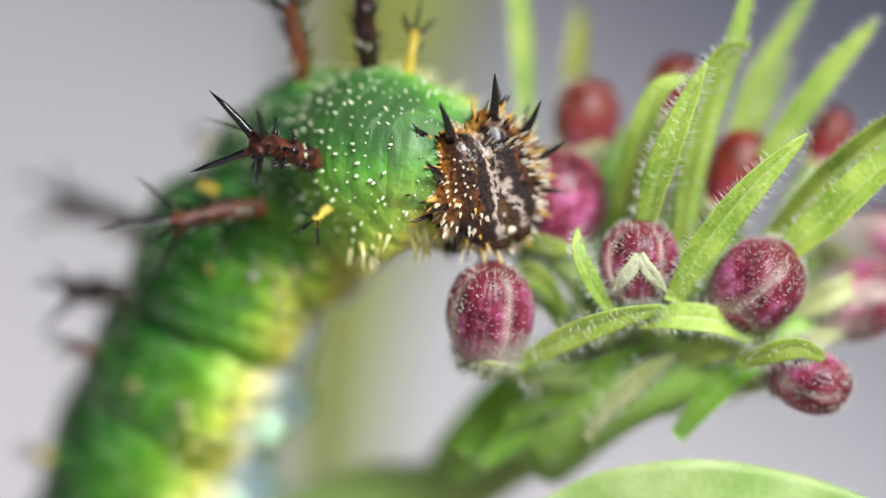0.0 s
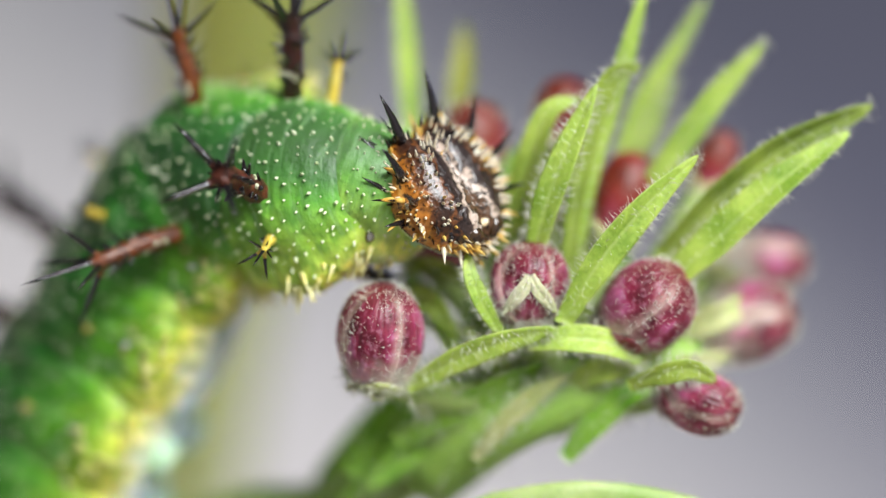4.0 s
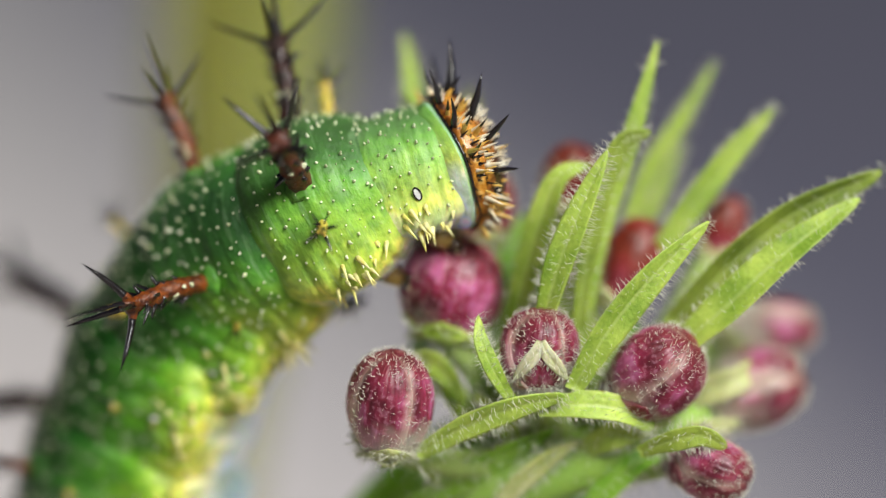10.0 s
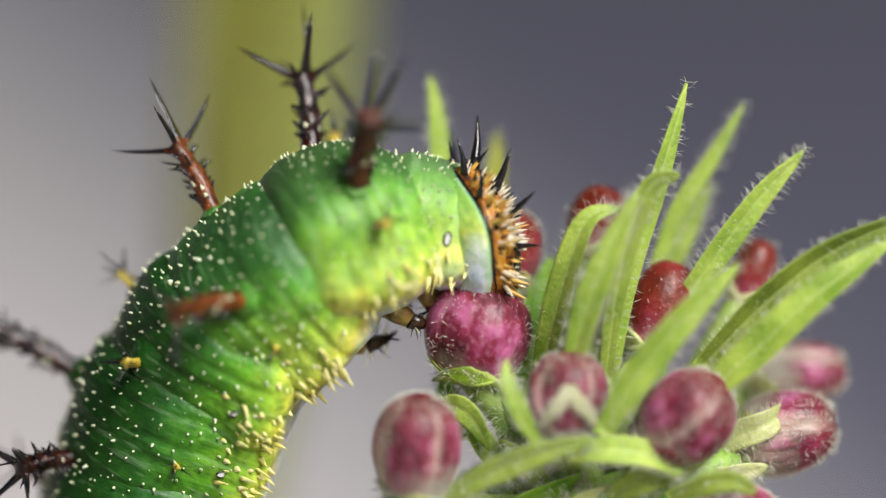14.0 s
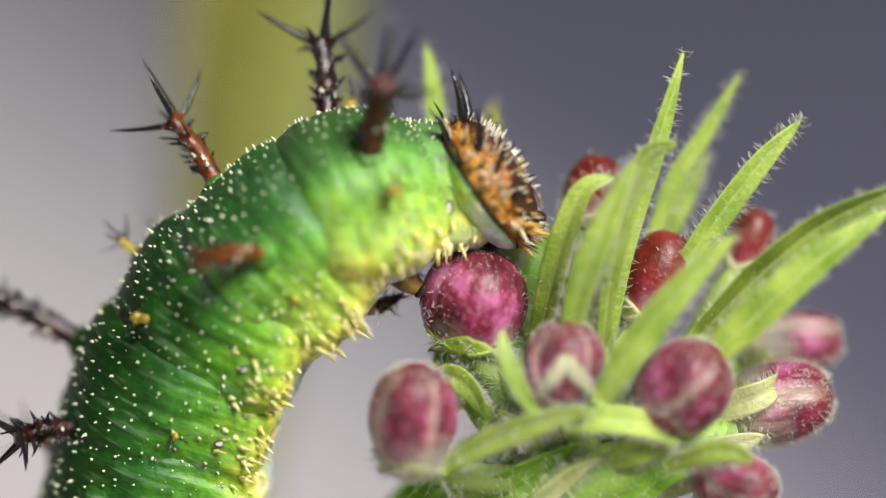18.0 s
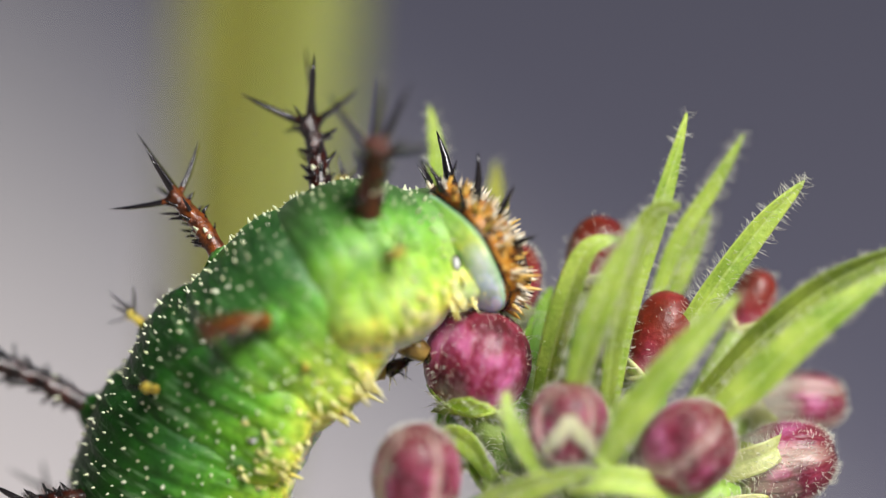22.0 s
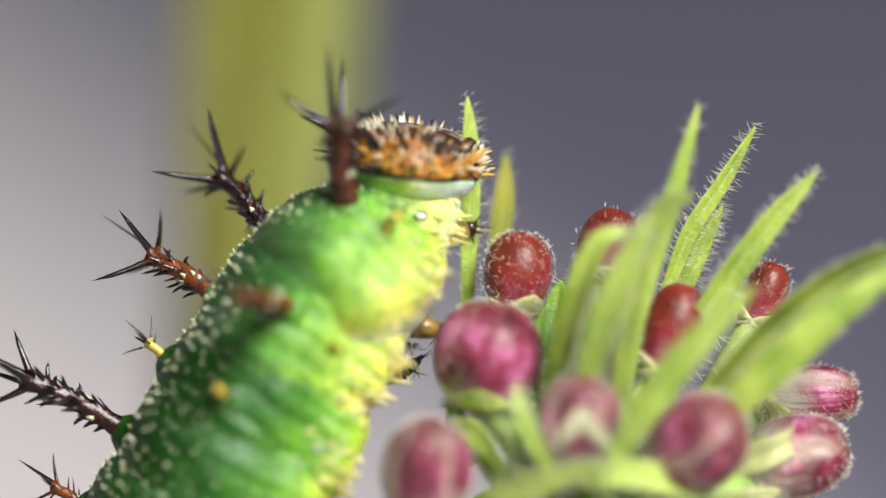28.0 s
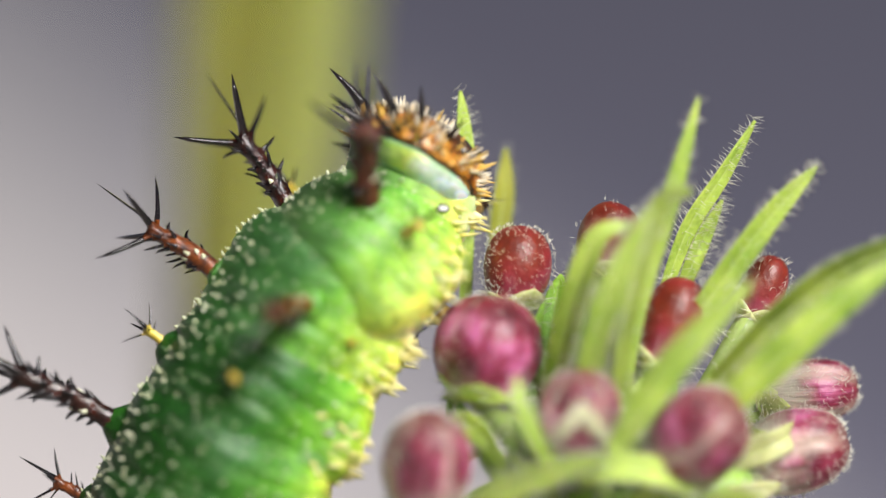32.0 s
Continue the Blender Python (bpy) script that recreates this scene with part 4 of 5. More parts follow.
def spiracle(ob, radius, angle, half, s=0.0):
    bm = bmesh.new()
    m = mount(radius, angle, s, half=half) @ Matrix.Rotation(1.75, 4, "Z")
    n, k = 20, 6
    rings = []
    for i in range(n):
        a = i / n * math.tau
        rings.append([bm.verts.new((math.cos(a) * (0.105 + 0.026 * math.cos(b)) * MM, math.sin(a) * (0.21 + 0.026 * math.cos(b)) * MM, (0.085 + 0.03 * math.sin(b)) * MM)) for b in (j / k * math.tau for j in range(k))])
    for i in range(n):
        for j in range(k):
            bm.faces.new((rings[i][j], rings[(i + 1) % n][j], rings[(i + 1) % n][(j + 1) % k], rings[i][(j + 1) % k])).material_index = 1
    dome = bm.verts.new((0, 0, 0.10 * MM))
    rim = [bm.verts.new((math.cos(i / n * math.tau) * 0.092 * MM, math.sin(i / n * math.tau) * 0.197 * MM, 0.085 * MM)) for i in range(n)]
    for i in range(n):
        bm.faces.new((rim[i], rim[(i + 1) % n], dome))
    sp = part("spiracle", bm, [WHITE, BLACK], ob, "white oval breathing pore with a black rim")
    sp.matrix_basis = m
    return sp


def leg(ob, radius, side, reach=1.0):
    """A short jointed thoracic leg that ends in a claw."""
    bm = bmesh.new()
    root = Vector((0.2, side * radius * 0.35, -radius * 0.85)) * MM
    knee = root + Vector((0.45, side * 0.30, -0.55)) * MM
    ankle = knee + Vector((0.55, -side * 0.15, -0.40)) * MM * reach
    claw = ankle + Vector((0.28, -side * 0.18, -0.16)) * MM
    tube(bm, [root, root.lerp(knee, 0.6), knee], [0.40 * MM, 0.34 * MM, 0.25 * MM], 12, 0)
    tube(bm, [knee - Vector((0, 0, 0.01 * MM)), knee.lerp(ankle, 0.5), ankle], [0.25 * MM, 0.21 * MM, 0.14 * MM], 12, 1)
    thorn(bm, ankle, claw, 0.11 * MM, 8, 2)
    bristles = bmesh.new()
    for _ in range(22):
        p = knee.lerp(ankle, random.random())
        go = Vector((random.uniform(-1, 1), random.uniform(-1, 1), random.uniform(-1, 0.3))).normalized()
        thorn(bristles, p + go * 0.1 * MM, p + go * random.uniform(0.4, 0.8) * MM, 0.03 * MM, 5, random.choice((0, 0, 1)))
    part("leg_bristle", bristles, [BLACK, FRINGE], ob, kind="stuff")
    return part("leg", bm, [LEG, JAW, BLACK], ob, "brown clawed leg with an amber upper joint")


def proleg(ob, radius, side):
    bm = bmesh.new()
    root = Vector((0.0, side * radius * 0.42, -radius * 0.62)) * MM
    tube(bm, [root, root + Vector((0, side * 0.2, -0.6)) * MM, root + Vector((0, side * 0.25, -1.05)) * MM, root + Vector((0, side * 0.25, -1.3)) * MM], [0.85 * MM, 0.72 * MM, 0.6 * MM, 0.5 * MM], 14, 0)
    return part("proleg", bm, COLLAR, ob, "pale bluish-green fleshy leg")


BIG = spine_data(2.75, 0.29, UMBER, 3, 5, 30, 1.8)
BIG_WARM = spine_data(2.75, 0.34, WARM, 3, 5, 30, 1.8)
BIG_RUST = spine_data(2.65, 0.265, RUST, 8, 5, 30, 1.7)
BIG_LONG = spine_data(2.9, 0.29, UMBER, 12, 5, 38, 1.25)
SMALL = spine_data(0.3, 0.09, AMBER, 21, 4, 4, 0.5)
SMALL_FAR = spine_data(1.25, 0.17, AMBER, 29, 5, 7, 0.75)
SMALL_TALL = spine_data(0.85, 0.15, AMBER, 27, 5, 6, 0.7)
SMALL_RUST = spine_data(1.15, 0.19, RUST, 33, 4, 7, 0.95)
SIDE = math.radians(38)

thorax_front = segment("body_segment", "first thorax segment with a pale bluish collar", 1.9, 1.0, 1.3, 0.12, 84, 30, SKIN_PALE)
thorax_middle = segment("body_segment", "second thorax segment with tall dark spines", 2.7, 1.4, 4.1, 0.12, 150, 26, SKIN_LIGHT)
thorax_rear = segment("body_segment", "third thorax segment with rust-brown spines", 2.85, 1.5, 7.7, 0.14, 150, 40)
abdomen_first = segment("body_segment", "first abdomen segment with small yellow spines", 3.05, 1.4, 2.9, 0.16, 150, 40, SKIN_REAR)
abdomen_second = segment("body_segment", "second abdomen segment with long dark spines", 3.2, 1.5, 5.6, 0.14, 150, 40, SKIN_REAR)
abdomen_third = segment("body_segment", "third abdomen segment with short spines", 3.3, 1.5, 9.2, 0.14, 150, 40, SKIN_REAR)
abdomen_fourth = segment("body_segment", "fourth abdomen segment with fleshy legs", 3.3, 1.5, 3.4, material=SKIN_REAR)
abdomen_fifth = segment("body_segment", "fifth abdomen segment with fleshy legs", 3.3, 1.5, 6.8, material=SKIN_REAR)

def rooted(foot, fork, radius, length, spin=0.0):
    """The pose of a spine whose axis runs through two places (mm, in its segment's space); it starts at the skin and ends at the second."""
    foot, fork = Vector(foot), Vector(fork)
    way = (fork - foot).normalized()
    while math.hypot(foot.y, foot.z) > radius + 0.12:
        foot = foot - way * 0.05
    return Matrix.Translation(foot * MM) @ way.to_track_quat("Z", "X").to_matrix().to_4x4() @ Matrix.Rotation(spin, 4, "Z") @ Matrix.Diagonal((1, 1, (fork - foot).length / length, 1))


TALL = [
    (thorax_middle, 2.7, BIG, 2.75, (-0.05, 2.29, 2.39), (0.48, 3.50, 3.88), 0.9), (thorax_middle, 2.7, BIG_WARM, 2.75, (-0.02, -1.72, 1.93), (0.45, -2.98, 4.17), -0.9),
    (thorax_rear, 2.85, BIG_RUST, 2.65, (-0.12, 1.86, 2.11), (-0.04, 3.83, 3.41), 0.9), (thorax_rear, 2.85, BIG_RUST, 2.65, (0.15, -2.31, 2.54), (-0.46, -3.47, 4.52), -0.9),
    (abdomen_second, 3.2, BIG_LONG, 2.9, (0.29, 2.12, 2.89), (0.40, 3.55, 5.62), 0.9), (abdomen_second, 3.2, BIG_LONG, 2.9, (-1.47, -0.52, 2.82), (-2.03, -1.28, 4.72), -0.9),
]
for ob, radius, data, length, foot, fork, spin in TALL:
    share("spine", data, ob, rooted(foot, fork, radius, length, spin))
for ob, radius, angles in ((thorax_middle, 2.7, (1.27,)), (thorax_rear, 2.85, (1.40,)), (abdomen_first, 3.05, (SIDE,)), (abdomen_second, 3.2, (1.3,)), (abdomen_third, 3.3, (SIDE, 1.2)), (abdomen_fourth, 3.3, (SIDE,))):
    for a in angles:
        for side in (-1, 1):
            if ob is thorax_middle and side > 0:
                share("spine", SMALL_FAR, ob, mount(radius, 1.08, 0.25, 0.2, spin=0.6))
                continue
            share("spine", SMALL_RUST if ob is abdomen_third and a < 1.0 else SMALL_TALL if ob is thorax_middle or a < 1.0 else SMALL, ob, mount(radius, side * a, 0.0, 0.1, spin=side * a))


def tubercle(ob, m, wide, high):
    """A fleshy mound of skin round the foot of a spine."""
    bm = bmesh.new()
    sides, rings = 18, []
    for r, z in ((1.25, -0.5), (0.95, 0.0), (0.72, 0.42), (0.52, 0.78), (0.34, 0.97), (0.12, 1.04)):
        rings.append([bm.verts.new(m @ (Vector((math.cos(k / sides * math.tau) * r * wide, math.sin(k / sides * math.tau) * r * wide, z * high)) * (1 + 0.05 * math.sin(k * 2.4 + r * 5)) * MM)) for k in range(sides)])
    for lo, hi in zip(rings, rings[1:]):
        for k in range(sides):
            bm.faces.new((lo[k], lo[(k + 1) % sides], hi[(k + 1) % sides], hi[k]))
    bm.faces.new(rings[-1])
    bm.faces.new(rings[0][::-1])
    return part("tubercle", bm, ob.data.materials[0], ob)


for ob, radius, data, length, foot, fork, spin in TALL:
    tubercle(ob, rooted(foot, fork, radius - 0.10, length), *((0.72, 0.38) if ob is abdomen_second else (0.46, 0.20)))
for ob, radius in ((abdomen_first, 3.05), (abdomen_third, 3.3), (abdomen_fourth, 3.3)):
    for side in (-1, 1):
        tubercle(ob, mount(radius, side * SIDE), 0.7, 0.3)
for ob, radius, half, s in ((thorax_front, 1.9, 1.0, 0.03), (abdomen_first, 3.05, 1.4, 0.08), (abdomen_second, 3.2, 1.5, 0.08), (abdomen_third, 3.3, 1.5, 0.08)):
    for side in (-1, 1):
        spiracle(ob, radius + 0.06, side * (1.5 if ob is thorax_front else 1.70), half, s)
for ob, radius in ((thorax_front, 1.9), (thorax_middle, 2.7), (thorax_rear, 2.85)):
    for side in (-1, 1):
        leg(ob, radius, side, 0.45 if ob is thorax_front else 1.0)
for ob, radius in ((abdomen_third, 3.3), (abdomen_fourth, 3.3), (abdomen_fifth, 3.3)):
    for side in (-1, 1):
        proleg(ob, radius, side)


def collar():
    """The smooth pale rim of the first segment, behind the head."""
    bm = bmesh.new()
    rings, sides = [], 48
    for x, r in ((0.5, 1.72), (0.95, 1.78), (1.25, 1.74), (1.45, 1.66), (1.56, 1.52), (1.6, 1.3), (1.55, 1.0)):
        rings.append([bm.verts.new(Vector((x, math.sin(k / sides * math.tau) * r, math.cos(k / sides * math.tau) * r * (0.93 if math.cos(k / sides * math.tau) > 0 else 1.02))) * MM) for k in range(sides)])
    for i, (lo, hi) in enumerate(zip(rings, rings[1:])):
        for k in range(sides):
            bm.faces.new((lo[k], hi[k], hi[(k + 1) % sides], lo[(k + 1) % sides])).material_index = 1 if i < 2 else 0
    bm.faces.new(rings[-1][::-1])
    bm.faces.new(rings[0])
    return part("collar", bm, [COLLAR, SKIN_PALE], thorax_front, "smooth pale bluish-green collar")


collar()


def face(a, c):
    """A point of the head capsule: a runs round it (0 at the crown), c from the back rim (0) to the middle of the face (1)."""
    lobe = 1 + 0.13 * math.exp(-((abs(a) - 0.42) / 0.34) ** 2) - 0.10 * math.exp(-(a / 0.2) ** 2)
    wide = (1.95 if math.cos(a) > 0 else 1.95 - 0.5 * (-math.cos(a)) ** 1.5)
    tall = 2.02 if math.cos(a) > 0 else 2.06
    r = math.cos(c * math.pi / 2) ** 0.62
    x = -0.40 + 1.32 * math.sin(c * math.pi / 2) ** 0.95
    y, z = math.sin(a) * wide * r * lobe, math.cos(a) * tall * r * lobe
    x += 0.16 * math.exp(-((abs(y) - 0.7) / 0.45) ** 2) * r - 0.16 * math.exp(-(y / 0.14) ** 2) * min(1.0, c * 2)
    return Vector((x, y, z - 0.1)) * MM


def head_part():
    bm = bmesh.new()
    nc, na = 22, 64
    rings = [[bm.verts.new(face(k / na * math.tau - math.pi, i / nc * 0.985)) for k in range(na)] for i in range(nc + 1)]
    back = [[bm.verts.new(Vector((-0.44 * MM - d * MM, v.co.y * f, v.co.z * f))) for v in rings[0]] for d, f in ((0.02, 0.93), (0.12, 0.75))]
    rings = [*back[::-1], *rings]
    for lo, hi in zip(rings, rings[1:]):
        for k in range(na):
            bm.faces.new((lo[k], hi[k], hi[(k + 1) % na], lo[(k + 1) % na]))
    bm.faces.new(rings[0])
    bm.faces.new(rings[-1][::-1])
    ob = part("head", bm, HEAD, caterpillar, "orange-brown head with cream face bands and black horns")
    # horns on the crown, paired
    for a, c, l, w, back in ((0.38, 0.30, 1.45, 0.145, 0.0), (1.00, 0.36, 1.25, 0.13, 0.1), (0.62, 0.04, 0.95, 0.10, -0.5), (1.48, 0.40, 1.05, 0.105, 0.15), (1.10, 0.03, 0.85, 0.09, -0.5), (1.62, 0.05, 0.75, 0.085, -0.45), (2.0, 0.36, 0.75, 0.085, 0.1)):
        for side in (-1, 1):
            bm = bmesh.new()
            p = face(a * side, c)
            go = (Vector((0.25, p.y / MM * 0.42, p.z / MM * 0.75)).normalized() + Vector((0.35 + back, 0, 0.35))).normalized()
            thorn(bm, p - go * 0.1 * MM, p + go * l * 1.08 * MM, w * 1.25 * MM, 10, 0, Vector((0.06, 0, 0)) * MM)
            part("horn", bm, BLACK, ob, "shiny black horn")
    bm = bmesh.new()
    rng = random.Random(4)
    # stout cones round the rim: above with a black thorn at the end, below plain yellow and cream
    for ring, count, c, l in ((0, 18, 0.04, 0.60), (1, 13, 0.20, 0.50)):
        for k in range(count):
            a = (k + 0.5 + rng.uniform(-0.25, 0.25)) / count * math.tau - math.pi
            p = face(a, c + rng.uniform(0, 0.06))
            go = (Vector((0.15 + 0.5 * ring, p.y / MM * 0.6, p.z / MM * 0.5)).normalized() + Vector((rng.uniform(-0.25, 0.25), 0, rng.uniform(-0.15, 0.15)))).normalized()
            ln = l * rng.uniform(0.75, 1.25) * MM
            low = abs(a) > 1.5
            thorn(bm, p - go * 0.08 * MM, p + go * ln, rng.uniform(0.085, 0.115) * MM, 7, (0 if rng.random() < 0.45 else 1) if low or rng.random() < 0.35 else 1)
            if not low and rng.random() < 0.8:
                thorn(bm, p + go * ln * 0.40, p + go * ln * 1.3, 0.058 * MM, 6, 2)
    part("spiny_rim", bm, [CREAM, ORANGE, BLACK], ob, "cream, orange and black spikes round the rim", "stuff")
    bm = bmesh.new()
    for k in range(210):
        c = rng.uniform(0.26, 0.80)
        a = rng.uniform(-math.pi, math.pi)
        if abs(a) > 2.3 and c > 0.4:
            continue
        p = face(a, c)
        go = Vector((1.0, p.y / MM * 0.55, p.z / MM * 0.45)).normalized()
        ln = rng.uniform(0.16, 0.38) * MM
        thorn(bm, p - go * 0.04 * MM, p + go * ln, rng.uniform(0.045, 0.068) * MM, 6, rng.choice((0, 0, 0, 0, 0, 0, 1, 2)))
    for k in range(190):
        a, c = rng.uniform(-math.pi, math.pi), rng.uniform(0.04, 0.32)
        p = face(a, c)
        go = Vector((0.45 + c, p.y / MM * 0.55, p.z / MM * 0.5)).normalized()
        thorn(bm, p - go * 0.04 * MM, p + go * rng.uniform(0.14, 0.40) * MM, rng.uniform(0.042, 0.075) * MM, 6, rng.choice((0, 0, 0, 1, 1, 2, 2)))
    part("face_bristle", bm, [CREAM, ORANGE, BLACK], ob, "short cream and black cones on the face", "stuff")
    # thin black strip added for the shadow line where the capsule meets the collar
    bm = bmesh.new()
    for k in range(na):
        a0, a1 = face(k / na * math.tau - math.pi, 0.0), face((k + 1) / na * math.tau - math.pi, 0.0)
        push = Vector((-0.07, 0, 0)) * MM
        squeeze = Vector((1.0, 0.955, 0.955))
        tube(bm, [a0 * squeeze + push, a1 * squeeze + push], [0.05 * MM, 0.05 * MM], 6, caps=False)
    part("rim", bm, BLACK, ob, "thin black strip for the shadow line behind the head")
    # pale soft skin that joins the head to the collar
    bm = bmesh.new()
    cuff = [[bm.verts.new(Vector((x * MM, face(k / na * math.tau - math.pi, 0.0).y * f, face(k / na * math.tau - math.pi, 0.0).z * f))) for k in range(na)]
            for x, f in ((-0.44, 0.90), (-0.47, 0.94), (-0.60, 0.935), (-0.74, 0.90), (-0.92, 0.82), (-1.10, 0.64))]
    for i, (lo, hi) in enumerate(zip(cuff, cuff[1:])):
        for k in range(na):
            bm.faces.new((lo[k], lo[(k + 1) % na], hi[(k + 1) % na], hi[k])).material_index = 0 if i < 2 else 1
    bm.faces.new(cuff[0][::-1])
    bm.faces.new(cuff[-1])
    part("neck_skin", bm, [COLLAR, SKIN_PALE], ob, "smooth pale bluish-green skin behind the head")
    # mouth: upper lip, two jaws, eye patches
    bm = bmesh.new()
    for side in (-1, 1):
        tube(bm, [Vector((0.35, side * 0.55, -1.35)) * MM, Vector((0.50, side * 0.42, -1.72)) * MM, Vector((0.46, side * 0.12, -1.95)) * MM], [0.30 * MM, 0.27 * MM, 0.10 * MM], 10)
    part("jaw", bm, JAW, ob, "dark glossy jaws")
    bm = bmesh.new()
    tube(bm, [Vector((0.52, -0.36, -1.42)) * MM, Vector((0.60, 0, -1.48)) * MM, Vector((0.52, 0.36, -1.42)) * MM], [0.10 * MM, 0.14 * MM, 0.10 * MM], 10)
    part("lip", bm, CREAM, ob, "cream upper lip")
    for side in (-1, 1):
        bm = bmesh.new()
        for k in range(5):
            a = k / 5 * math.pi
            c = Vector((0.18 + 0.16 * math.sin(a), side * (1.02 + 0.02 * k), -1.15 + 0.26 * math.cos(a))) * MM
            tube(bm, [c + Vector((-0.12, 0, 0)) * MM, c, c + Vector((0.09, side * 0.05, 0)) * MM, c + Vector((0.13, side * 0.07, 0)) * MM], [0.12 * MM, 0.12 * MM, 0.09 * MM, 0.02 * MM], 10)
        part("eye_cluster", bm, BLACK, ob, "cluster of black beady eyes")
    return ob


head = head_part()


